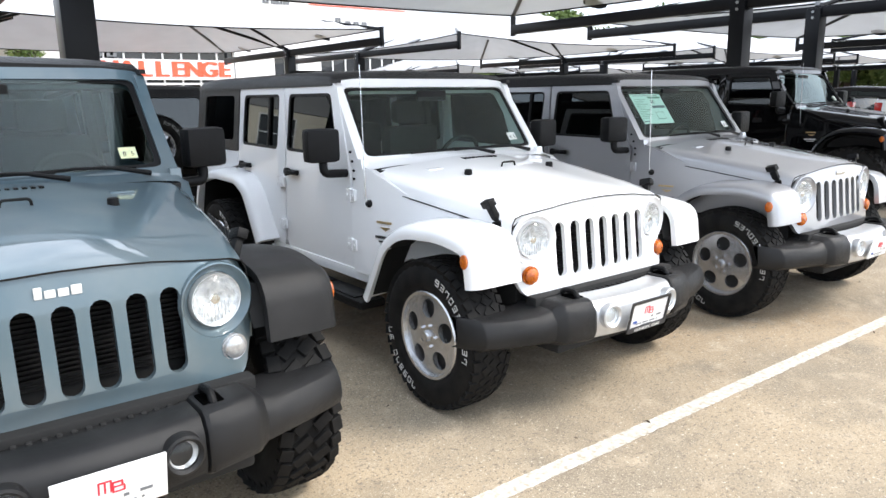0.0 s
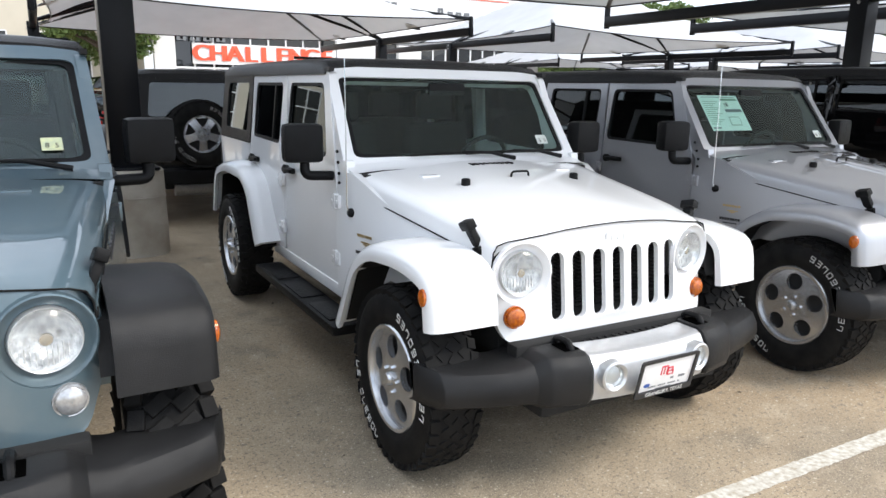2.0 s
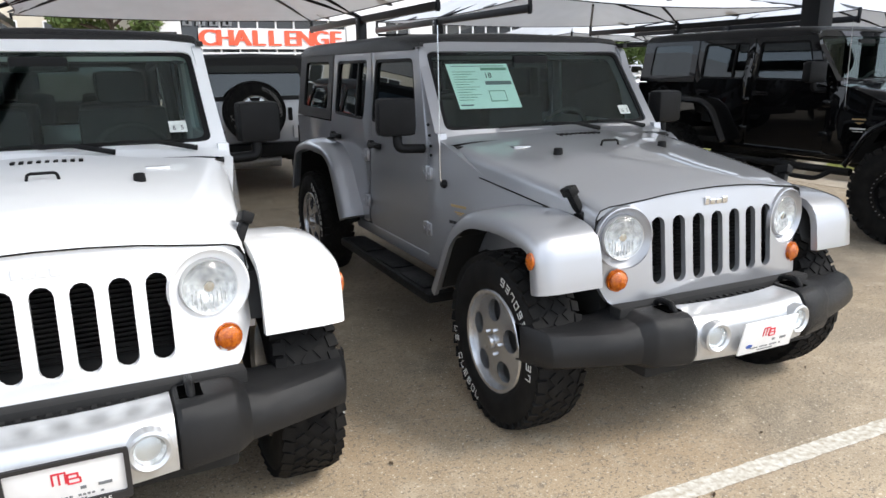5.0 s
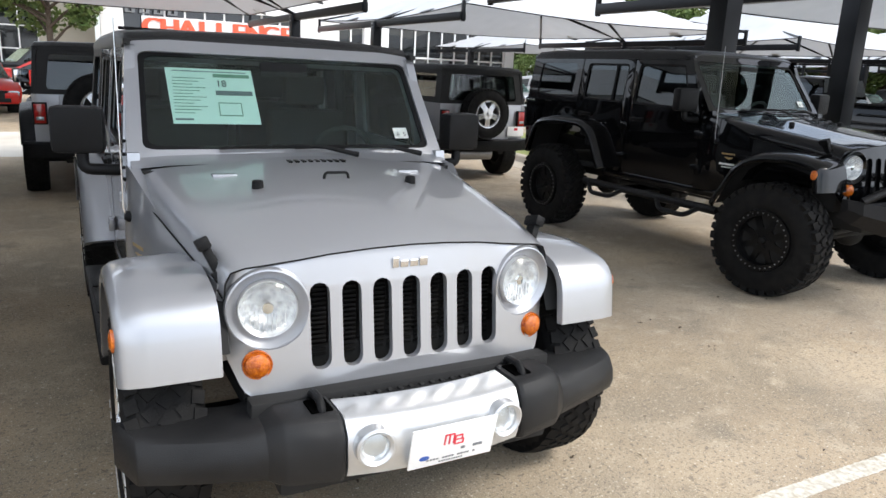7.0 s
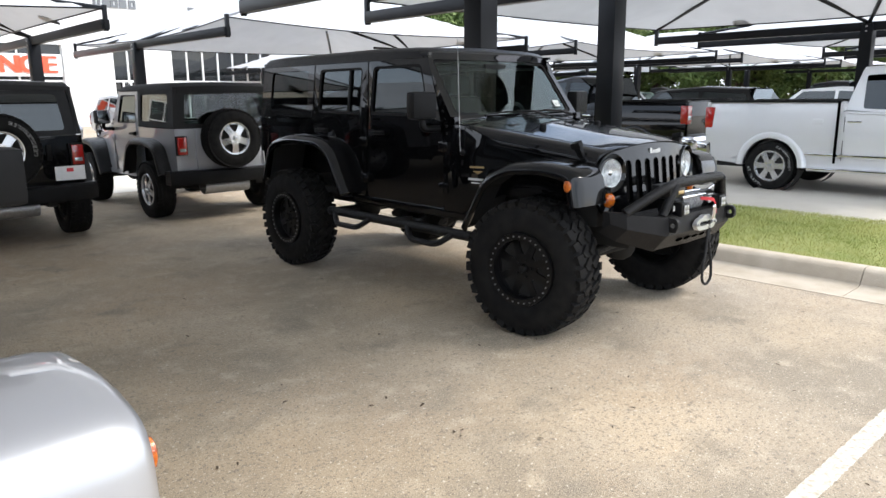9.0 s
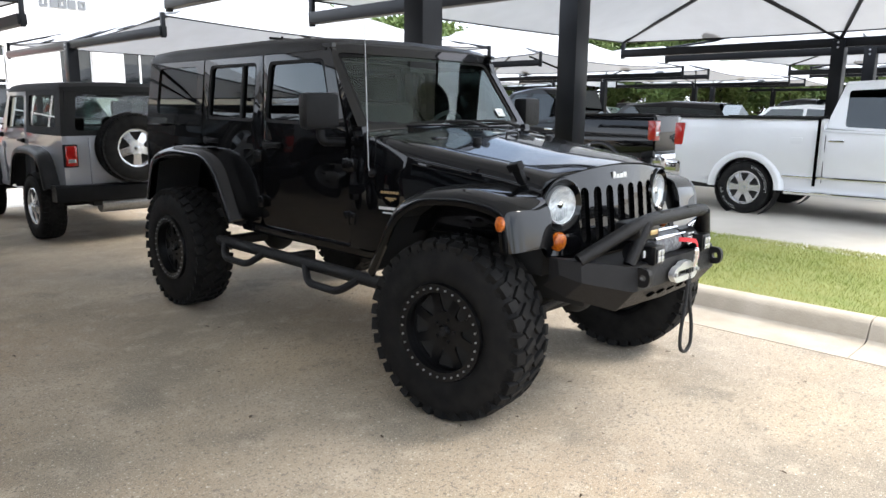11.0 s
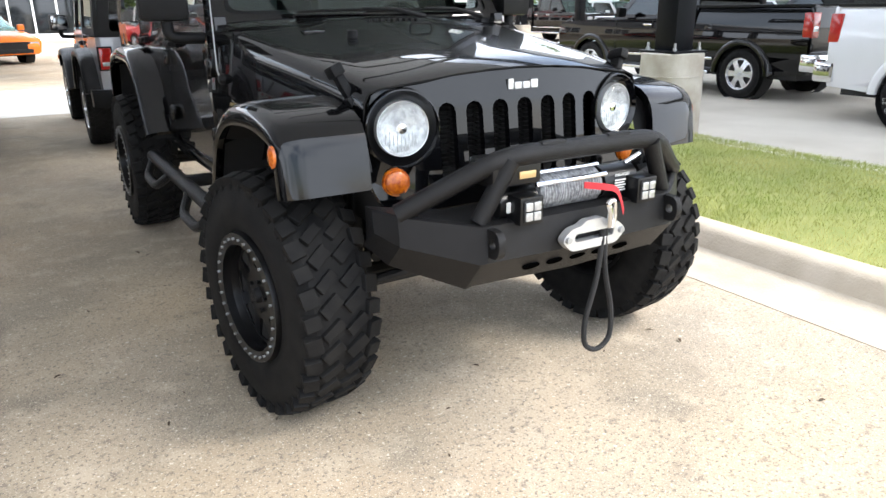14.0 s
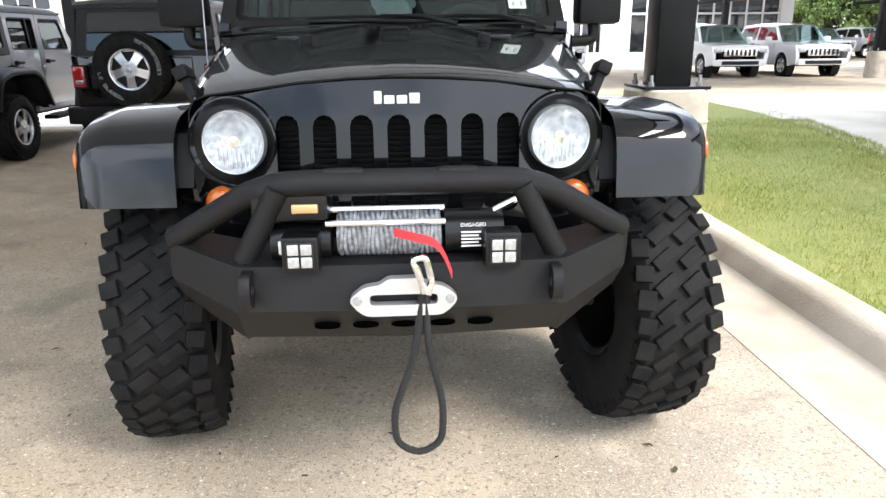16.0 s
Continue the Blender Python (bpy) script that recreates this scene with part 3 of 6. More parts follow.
    bm = loft(bmesh.new(), rings, closed=False)
    hood = part("hood", bm, body, b, smooth=60)
    part("hood_seam", tube(bmesh.new(), [p + Vector((0, -0.004, 0.001)) for p in rings[0]], 0.003, 6), RUBBER, hood)
    for s in (-1, 1):
        part("hood_seam", tube(bmesh.new(), [(s * (hood_w(y) + 0.0015), y + (0.15 * hood_w(y) ** 2 if y < -0.2 else 0.0), hood_z(y) - 0.104) for y in ys[1:]], 0.0035, 6), RUBBER, hood)
    bm = bmesh.new()
    tube(bm, bend([(-0.055, 0.36, 1.195), (-0.05, 0.36, 1.228), (0.05, 0.36, 1.228), (0.055, 0.36, 1.195)], 0.02), 0.006, 6)
    part("hood_handle", bm, PLASTIC, hood)
    for s in (-1, 1):
        bm = bmesh.new()
        lathe(bm, [(0.024, 0.0), (0.022, 0.03), (0.016, 0.034), (0.001, 0.034)], 16, f=lambda a, r, w: Vector((r * math.cos(a), r * math.sin(a), w)))
        part("rubber_bumper", bm, PLASTIC, hood).matrix_basis = pose(s * 0.335, 0.34, 1.174)
        bm = boxed(-0.05, 0.05, -0.025, 0.02, 0, 0.014, 0.005)
        part("washer_nozzle", bm, body, hood).matrix_basis = pose(s * 0.42, 0.56, 1.19)
        # latch
        bm = bmesh.new()
        box(bm, -0.018, 0.014, -0.028, 0.028, -0.01, 0.03, 0.006)
        box(bm, -0.012, 0.01, -0.018, 0.018, -0.1, 0.0, 0.006)
        box(bm, -0.018, 0.012, -0.026, 0.026, -0.125, -0.085, 0.006)
        lt = part("hood_latch", bm, PLASTIC, hood)
        lt.matrix_basis = pose(s * (hood_w(-0.19) + 0.008), -0.19, hood_z(-0.19) - 0.0, -14, s * 24, 0) @ Matrix.Diagonal((1.35, 1.4, 1.0, 1))
    bm = bmesh.new()
    for k in range(9):
        box(bm, -0.125 + k * 0.031, -0.108 + k * 0.031, 0.62, 0.67, hood_z(0.65) + 0.036, hood_z(0.65) + 0.047, 0.002, Matrix.Translation((0, 0, 0)))
    part("cowl_vent", bm, PLASTIC, b, smooth=0)
    # cowl
    bm = loft(bmesh.new(), [[Vector((a, y, c)) for a, c in ((-0.76, 1.0), (-0.755, z), (-0.6, z + 0.012), (0, z + 0.022), (0.6, z + 0.012), (0.755, z), (0.76, 1.0))] for y, z in ((0.735, 1.205), (0.80, 1.215), (0.84, 1.235))], closed=False)
    part("cowl", bm, body, b)
    # engine side panels and inner wings
    for s in (-1, 1):
        rings = []
        for y in (-0.262, -0.2, 0.1, 0.4, 0.73, 0.93):
            w = hood_w(y) - 0.004 if y < 0.7 else 0.765
            zt = hood_z(min(y, 0.7)) - (0.1 if y < 0.73 else 0.0)
            zb = 0.72 if y < 0.55 else 0.56
            rings.append([Vector((s * w, y, zt)), Vector((s * (w + 0.02), y, (zt + zb) / 2)), Vector((s * (w + 0.015), y, zb)), Vector((s * (w - 0.04), y, zb)), Vector((s * (w - 0.04), y, zt))])
        part("side_panel", loft(bmesh.new(), rings), body, b)
        # flares
        def flare(path, xi, xo, mat, nm):
            rings = []
            n = len(path)
            for i, (y, z) in enumerate(path):
                a, c = Vector(path[max(i - 1, 0)]), Vector(path[min(i + 1, n - 1)])
                d = (c - a).normalized()
                nrm = Vector((-d.y, d.x))
                sec = [(xi, 0.01), (xo - 0.09, 0.004), (xo - 0.03, -0.008), (xo - 0.006, -0.028), (xo, -0.055), (xo - 0.004, -0.078), (xo - 0.03, -0.07), (xo - 0.04, -0.045), (xi, -0.025)]
                rings.append([Vector((s * px, y + nrm.x * q, z + nrm.y * q)) for px, q in sec])
            return part(nm, loft(bmesh.new(), rings), mat, b, smooth=50)

        fm = PLASTIC_GREY if look_kind in ("rubicon", "rear") else body
        fp = bend([(-0.415, 0.735, 0), (-0.385, 0.955, 0), (-0.12, 1.0, 0), (0.22, 0.97, 0), (0.42, 0.86, 0), (0.63, 0.50, 0)], 0.13, 4)
        ff = flare([(p.x, p.y) for p in fp], 0.635, 0.925, fm, "front_flare")
        rp = bend([(2.06, 0.60, 0), (2.27, 0.97, 0), (2.45, 1.065, 0), (2.95, 1.075, 0), (3.32, 1.0, 0), (3.47, 0.64, 0)], 0.14, 4)
        flare([(p.x - cut, p.y) for p in rp], 0.72, 0.925, fm, "rear_flare")
        bm = bmesh.new()
        lathe(bm, [(0.034, 0.004), (0.032, -0.008), (0.02, -0.014), (0.001, -0.015)], 16, f=lambda a, r, w: Vector((w, r * math.cos(a) * 0.8, r * math.sin(a) * 1.1)))
        mk = part("side_marker", bm, AMBER, ff)
        mk.matrix_basis = pose(s * 0.922, -0.335, 0.86) @ (Matrix() if s < 0 else pose(0, 0, 0, 0, 0, 180))
        # inner arch
        rings = [[Vector((s * x, y, z)) for x in (0.6, 0.88)] for y, z in ((-0.36, 0.78), (-0.3, 0.93), (0.2, 0.93), (0.4, 0.8), (0.56, 0.5))]
        part("wheel_arch_liner", loft(bmesh.new(), rings, closed=False), UNDER, b, smooth=0)
        rings = [[Vector((s * x, y - cut, z)) for x in (0.5, 0.86)] for y, z in ((2.14, 0.55), (2.33, 0.93), (2.5, 1.02), (2.95, 1.03), (3.28, 0.95), (3.42, 0.6))]
        part("wheel_arch_liner", loft(bmesh.new(), rings, closed=False), UNDER, b, smooth=0)

        def sx(u, v, w, s=s):
            return Vector((s * (side_x(v) - w), u, v))

        # doors with windows
        top = 1.715
        door_list = [("front_door", [(0.945, 0.6), (0.99, 0.555), (1.88, 0.555), (1.92, 0.6), (1.885, top), (1.16, top), (0.985, 1.27), (0.945, 1.16)], [(1.10, 1.255), (1.845, 1.265), (1.825, 1.655), (1.225, 1.655)])]
        if not short:
            door_list.append(("rear_door", [(1.935, 0.6), (1.99, 0.555), (2.13, 0.555), (2.3, 0.93), (2.48, 1.06), (2.72, 1.1), (2.69, top), (1.9, top)], [(1.985, 1.265), (2.635, 1.275), (2.61, 1.655), (1.97, 1.655)]))
        for nm, outl, win in door_list:
            door = part(nm, plate(rounded(outl, 0.035, 3), [rounded(win, 0.045, 3)], 0.045, sx), body, b, smooth=30)
            yw0, yw1 = min(p[0] for p in win), max(p[0] for p in win)
            big = [(u + (0.012 if u > (yw0 + yw1) / 2 else -0.012), v + (0.012 if v > 1.4 else -0.012)) for u, v in win]
            part("window_seal", plate(rounded(win, 0.045, 3), [rounded([(u + (-0.018 if u > (yw0 + yw1) / 2 else 0.018), v + (-0.018 if v > 1.4 else 0.018)) for u, v in win], 0.035, 3)], 0.012, lambda u, v, w: sx(u, v, w + 0.004)), PLASTIC, door)
            part("window_pane", plate(rounded(big, 0.045, 3), [], 0.004, lambda u, v, w: sx(u, v, w + 0.02)), GLASS_TINT, door, "dark tinted glass", shadow=False)
            if nm == "rear_door":
                part("pillar_bar", plate([(2.15, 1.27), (2.175, 1.27), (2.165, 1.655), (2.14, 1.655)], [], 0.014, lambda u, v, w: sx(u, v, w + 0.003)), PLASTIC, door)
            yh = 1.755 if nm == "front_door" else 2.57
            bm = bmesh.new()
            box(bm, -0.012, 0.012, -0.11, 0.075, -0.018, 0.018, 0.008)
            box(bm, -0.03, 0.0, -0.1, 0.055, -0.012, 0.012, 0.006) if s < 0 else box(bm, 0.0, 0.03, -0.1, 0.055, -0.012, 0.012, 0.006)
            bmesh.ops.create_cone(bm, cap_ends=True, segments=14, radius1=0.03, radius2=0.026, depth=0.03, matrix=pose(0, 0.05, 0, 0, 90, 0))
            part("door_handle", bm, PLASTIC, door).matrix_basis = pose(s * 0.785, yh, 1.12)
            for zz in (0.73, 1.04):
                bm = bmesh.new()
                y0 = outl[0][0]
                box(bm, -0.01, 0.012, -0.05, 0.05, -0.035, 0.035, 0.005)
                box(bm, -0.014, 0.018, -0.012, 0.012, -0.042, 0.042, 0.006)
                for q in (-0.032, 0.032):
                    bmesh.ops.create_cone(bm, cap_ends=True, segments=8, radius1=0.009, radius2=0.008, depth=0.03, matrix=pose(0.0, q, 0.0, 0, 90, 0))
                part("hinge", bm, body, door).matrix_basis = pose(s * 0.783, y0 - 0.015, zz)
        # tub behind and below the doors
        if short:
            outl = [(1.935, 0.6), (1.99, 0.56), (2.13 - cut + 0.13, 0.56), (2.3 - cut, 0.93), (2.5 - cut, 1.06), (2.95 - cut, 1.07), (3.28 - cut, 0.98), (3.46 - cut, 0.62), (3.66 - cut, 0.6), (3.68 - cut, 1.215), (1.935, 1.215)]
        else:
            outl = [(2.73, 1.1), (2.95, 1.07), (3.28, 0.98), (3.46, 0.62), (3.66, 0.6), (3.68, 1.215), (2.725, 1.215)]
        part("quarter_panel", plate(outl, [], 0.05, sx), body, b, smooth=30)
        part("rocker", boxed(-0.03, 0.03, 0.58, 2.2 - cut, 0.5, 0.57, 0.012), body, b).matrix_basis = pose(s * 0.735, 0, 0)
        # windscreen side post
        rings = [[Vector((s * (0.765 - dx), y + dy, z)) for dx, dy in ((0, 0), (0, 0.09), (0.05, 0.09), (0.05, 0))] for y, z in ((0.80, 1.13), (0.83, 1.26))]
        part("post_foot", loft(bmesh.new(), rings), body, b)
        for zz in (1.14, 1.19, 1.245, 1.3):
            bm = bmesh.new()
            bmesh.ops.create_uvsphere(bm, u_segments=8, v_segments=5, radius=0.009)
            part("bolt_head", bm, PLASTIC, b).matrix_basis = pose(s * (side_x(zz) + 0.0), 0.9 + max(0, zz - 1.2) * 0.5, zz)
        # mirror
        mir = new("mirror")
        mir.parent = b
        mir.matrix_basis = pose(s * 0.94, 0.99, 1.345, 0, 0, s * 8)
        bm = boxed(-0.105, 0.105, -0.055, 0.055, -0.1, 0.1, 0.03)
        part("mirror_shell", bm, PLASTIC, mir)
        bm = boxed(-0.09, 0.09, 0.05, 0.058, -0.085, 0.085, 0.003)
        part("mirror_glass", bm, CHROME, mir)
        bm = tube(bmesh.new(), bend([(-s * 0.01, 0.01, -0.09), (-s * 0.01, 0.0, -0.17), (-s * 0.16, 0.01, -0.175)], 0.04), 0.026, 12)
        part("mirror_arm", bm, PLASTIC, mir)
        # taillight
        bm = boxed(-0.06, 0.06, -0.035, 0.035, -0.11, 0.11, 0.012)
        tl = part("taillight", bm, RED_LENS, b)
        tl.matrix_basis = pose(s * 0.7, 3.70 - cut, 1.0)
        part("reverse_lens", boxed(-0.04, 0.04, 0.03, 0.04, -0.075, -0.035, 0.004), WHITE_LENS, tl)
        part("taillight_housing", boxed(-0.075, 0.075, -0.03, 0.012, -0.125, 0.125, 0.012), PLASTIC, tl)
        # running boards
        if look_kind in ("sahara", "rear") and not short:
            bm = bmesh.new()
            box(bm, -0.09, 0.09, 0.62, 2.1, 0.395, 0.45, 0.018)
            for k in range(3):
                box(bm, -0.07, 0.07, 0.72 + k * 0.45, 1.05 + k * 0.45, 0.45, 0.458, 0.003)
            part("running_board", bm, PLASTIC, b).matrix_basis = pose(s * 0.84, 0, 0)
    # windscreen frame and glass
    def wind(u, v, w):
        return Vector((u * (1.0 - 0.045 * v), 0.815 + v * 0.36 + 0.05 * u * u + w * 0.85, 1.225 + v * 0.50 - w * 0.45))

    fr = part("windshield_frame", plate(rounded([(-0.765, 0.0), (0.765, 0.0), (0.755, 1.0), (0.62, 1.05), (-0.62, 1.05), (-0.755, 1.0)], 0.06, 3), [rounded([(-0.7, 0.09), (0.7, 0.09), (0.7, 0.93), (-0.7, 0.93)], 0.06, 4)], 0.1, wind), body, b, smooth=30)
    part("glass_border", plate(rounded([(-0.705, 0.085), (0.705, 0.085), (0.705, 0.935), (-0.705, 0.935)], 0.06, 4), [rounded([(-0.675, 0.13), (0.675, 0.13), (0.672, 0.9), (-0.672, 0.9)], 0.06, 4)], 0.008, lambda u, v, w: wind(u, v, w + 0.012)), PLASTIC, fr)
    sheet = loft(bmesh.new(), [[wind(-0.705 + 1.41 * i / 14, v, 0.02) for i in range(15)] for v in (0.08, 0.3, 0.5, 0.7, 0.94)], closed=False)
    part("windshield", sheet, GLASS_CLEAR, fr, shadow=False)
    if detailed:
        wp = new("wiper_set")
        wp.parent = b
        for px, ex in ((0.27, -0.36), (0.62, 0.02)):
            arm = bmesh.new()
            a0, a1 = wind(px, 0.015, -0.035), wind(px - 0.33, 0.11, -0.02)
            tube(arm, [a0, (a0 + a1) / 2 + Vector((0, -0.015, 0.015)), a1], [0.013, 0.009, 0.007], 8)
            part("wiper_arm", arm, PLASTIC, wp)
            bl = bmesh.new()
            tube(bl, [wind(px - 0.05 - 0.6 * i / 6, 0.095 + 0.015 * math.sin(i / 6 * 3.14), -0.008) for i in range(7)], 0.007, 6)
            part("wiper_blade", bl, RUBBER, wp)
        wp.name = "wipers"
        # inspection sticker on the glass
        st = part("inspection_sticker", plate([(0.52, 0.19), (0.6, 0.19), (0.6, 0.29), (0.52, 0.29)], [], 0.002, lambda u, v, w: wind(u, v, w + 0.008)), STICKER if look_kind == "rubicon" else STICKER_WHITE, fr, "dated inspection sticker")
        p = wind(0.56, 0.225, 0.004)
        lettering("8  5" if look_kind == "rubicon" else "6  5", 0.034, INK_BLACK, fr, Matrix.Translation(p) @ pose(0, 0, 0, 54, 0, 0), "sticker_figures", 0.0004)
        # aerial
        bm = bmesh.new()
        lathe(bm, [(0.026, 0.0), (0.022, 0.02), (0.012, 0.03), (0.001, 0.03)], 14, f=lambda a, r, w: Vector((-w, r * math.cos(a), r * math.sin(a))))
        an = part("aerial", bm, PLASTIC, b)
        an.matrix_basis = pose(-0.768, 0.73, 1.007)
        part("aerial_rod", tube(bmesh.new(), [(-0.022, 0, 0), (-0.03, 0.005, 0.04), (-0.025, 0.03, 0.8)], [0.004, 0.0032, 0.0022], 6), CHROME if not blackcar else BOLT, an)
    # roof
    end = 3.62 - cut
    soft = short
    top_mat = HARDTOP if body is not PAINT_BLACK else PAINT_BLACK
    rings = []
    for y, zo in ((1.205, -0.045), (1.25, -0.018), (1.5, 0.0), (1.9, 0.008), (end - 0.4, 0.005), (end - 0.06, -0.01), (end + 0.0, -0.05)):
        zt = 1.80 + zo
        rings.append([Vector((a, y, c)) for a, c in ((-0.734, 1.70), (-0.73, zt - 0.045), (-0.7, zt - 0.015), (-0.52, zt), (0, zt + 0.012), (0.52, zt), (0.7, zt - 0.015), (0.73, zt - 0.045), (0.734, 1.70))])
    bm = loft(bmesh.new(), rings)
    roof = part("roof", bm, HARDTOP if not soft else STRAP_BLACK, b, "black hardtop roof" if not soft else "black fabric soft top", smooth=45)
    if not soft:
        part("roof_seam", boxed(-0.69, 0.69, 1.86, 1.875, 1.80, 1.8165, 0.002), RUBBER, roof)
    for s in (-1, 1):
        def sx(u, v, w, s=s):
            return Vector((s * (side_x(v) - w), u, v))

        q0 = 2.72 if not short else 1.94
        qw = rounded([(q0 + 0.09, 1.30), (end - 0.13, 1.30), (end - 0.17, 1.655), (q0 + 0.08, 1.655)], 0.05, 3)
        ql = part("quarter_side", plate([(q0, 1.225), (end + 0.045, 1.225), (end - 0.01, 1.74), (q0 - 0.02, 1.74)], [qw], 0.04, lambda u, v, w: sx(u, v, w - 0.003)), top_mat if not soft else STRAP_BLACK, roof)
        part("quarter_glass", plate(rounded([(q0 + 0.08, 1.29), (end - 0.12, 1.29), (end - 0.16, 1.665), (q0 + 0.07, 1.665)], 0.05, 3), [], 0.004, lambda u, v, w: sx(u, v, w + 0.01)), GLASS_TINT if not soft else VINYL, ql, shadow=False)
        part("drip_rail", plate([(1.14, 1.715), (end, 1.715), (end, 1.738), (1.14, 1.738)], [], 0.03, lambda u, v, w: sx(u, v, w - 0.008)), top_mat if not soft else STRAP_BLACK, roof)
    # rear
    tg = part("tailgate", boxed(-0.5, 0.5, 3.655 - cut, 3.70 - cut, 0.62, 1.2, 0.02), body, b)
    part("rear_panel", boxed(-0.755, 0.755, 3.62 - cut, 3.665 - cut, 0.58, 1.215, 0.01), body, b)
    if look_kind == "rear":
        def rear(u, v, w):
            return Vector((u, end + 0.04 - (v - 1.22) * 0.12 - w, v))

        hatch = part("rear_hatch", plate(rounded([(-0.74, 1.215), (0.74, 1.215), (0.67, 1.75), (-0.67, 1.75)], 0.03, 3), [rounded([(-0.62, 1.27), (0.62, 1.27), (0.57, 1.66), (-0.57, 1.66)], 0.05, 3)], 0.03, rear), HARDTOP if not soft else STRAP_BLACK, b)
        part("rear_window", plate(rounded([(-0.63, 1.26), (0.63, 1.26), (0.58, 1.67), (-0.58, 1.67)], 0.05, 3), [], 0.004, lambda u, v, w: rear(u, v, w + 0.004)), VINYL if soft else GLASS_TINT, hatch, shadow=False)
        part("brake_lamp", boxed(-0.1, 0.1, 3.72 - cut, 3.76 - cut, 1.3, 1.35, 0.008), RED_LENS, b)
        part("tailgate_handle", boxed(-0.44, -0.39, 3.70 - cut, 3.73 - cut, 0.95, 1.12, 0.012), PLASTIC, tg)
        part("spare_carrier", boxed(-0.2, 0.2, 3.69 - cut, 3.74 - cut, 0.9, 1.2, 0.03), PLASTIC, tg)
        sp = wheel(b, 0.08, 3.86 - cut, 1.08, -1, R=0.39, W=0.235, rim_r=0.21, style="five_spoke", letters=not short, name="spare_wheel")
        sp.matrix_basis = pose(0.08, 3.85 - cut, 1.08, 0, 0, -90)
        pl = part("licence_plate", boxed(-0.155, 0.155, -0.004, 0.004, -0.078, 0.078, 0.003), PLATE_WHITE, b)
        pl.matrix_basis = pose(-0.6, 3.725 - cut, 0.8)
        part("plate_mark", boxed(-0.035, 0.035, 0.004, 0.006, 0.015, 0.055), INK_RED, pl, smooth=0)
        part("rear_bumper", loft(bmesh.new(), [[Vector((x, 3.70 - cut - 0.14 * (abs(x) / 0.85) ** 4 + a, c)) for a, c in ((0, 0.5), (0.16, 0.5), (0.17, 0.53), (0.16, 0.66), (0.14, 0.68), (0, 0.68))] for x in (-0.88, -0.8, -0.5, 0, 0.5, 0.8, 0.88)]), PLASTIC, b)
        bm = tube(bmesh.new(), [(-0.3, 3.45 - cut, 0.42), (0.35, 3.45 - cut, 0.42)], 0.1, 14)
        part("silencer", bm, BOLT, b)
    else:
        part("rear_hatch", boxed(-0.7, 0.7, 3.6, 3.63, 1.2, 1.75, 0.02), GLASS_TINT, b)
        sp = part("spare_tyre", lathe(bmesh.new(), [(0.22, -0.12), (0.37, -0.12), (0.4, -0.08), (0.4, 0.08), (0.37, 0.12), (0.22, 0.12)], 32, ends=True), RUBBER, b)
        sp.matrix_basis = pose(0.08, 3.84, 1.08, 0, 0, 90)
    # underside
    bm = bmesh.new()
    for s in (-1, 1):
        box(bm, s * 0.42 - 0.05, s * 0.42 + 0.05, -0.5, 3.6 - cut, 0.42, 0.55, 0.01)
    box(bm, -0.72, 0.72, 0.5, 3.62 - cut, 0.54, 0.6, 0.01)
    box(bm, -0.55, 0.55, -0.3, 0.55, 0.55, 0.75, 0.02)
    part("chassis", bm, UNDER, b)
    part("firewall", boxed(-0.72, 0.72, 0.7, 0.76, 0.55, 1.2), UNDER, b, smooth=0)
    bm = bmesh.new()
    tube(bm, [(-0.7, 0, R - lift), (0.7, 0, R - lift)], 0.045, 10)
    bmesh.ops.create_uvsphere(bm, u_segments=14, v_segments=8, radius=0.12, matrix=Matrix.Translation((0.2, 0, R - lift)))
    tube(bm, [(-0.65, -0.16, R - lift + 0.03), (0.65, -0.18, R - lift + 0.05)], 0.02, 8)
    part("front_axle", bm, UNDER, b)
    bm = bmesh.new()
    tube(bm, [(-0.7, wb, R - lift), (0.7, wb, R - lift)], 0.045, 10)
    bmesh.ops.create_uvsphere(bm, u_segments=14, v_segments=8, radius=0.14, matrix=Matrix.Translation((0.0, wb, R - lift)))
    part("rear_axle", bm, UNDER, b)
    # cabin
    part("dashboard", loft(bmesh.new(), [[Vector((x, y, z)) for y, z in ((0.82, 1.0), (0.86, 1.215), (1.0, 1.245), (1.12, 1.2), (1.14, 1.0))] for x in (-0.7, 0.7)]), SEAT, b)
    bm = tube(bmesh.new(), [(0.36 + 0.18 * math.cos(a), 1.3 - 0.07 * math.sin(a), 1.17 + 0.17 * math.sin(a)) for a in (2 * math.pi * i / 20 for i in range(20))], 0.015, 8, closed=True)
    box(bm, 0.2, 0.52, 1.28, 1.31, 1.15, 1.19, 0.01)
    part("steering_wheel", bm, SEAT, b)
    for x in (-0.36, 0.36):
        rows_s = (1.75,) if short else (1.75, 2.6)
        for y in rows_s:
            bm = bmesh.new()
            box(bm, x - 0.24, x + 0.24, y - 0.35, y + 0.15, 0.75, 0.92, 0.05)
            box(bm, x - 0.24, x + 0.24, y + 0.1, y + 0.25, 0.85, 1.4, 0.05, None)
            box(bm, x - 0.13, x + 0.13, y + 0.16, y + 0.26, 1.42, 1.6, 0.04, None)
            part("seat", bm, SEAT, b)
    bm = bmesh.new()
    for s in (-1, 1):
        tube(bm, bend([(s * 0.62, 1.25, 1.66), (s * 0.62, 2.05, 1.68), (s * 0.62, 3.3 - cut, 1.62), (s * 0.64, 3.5 - cut, 1.0)], 0.12), 0.035, 8)
        tube(bm, [(s * 0.62, 2.05, 1.68), (s * 0.68, 2.05, 0.8)], 0.035, 8)
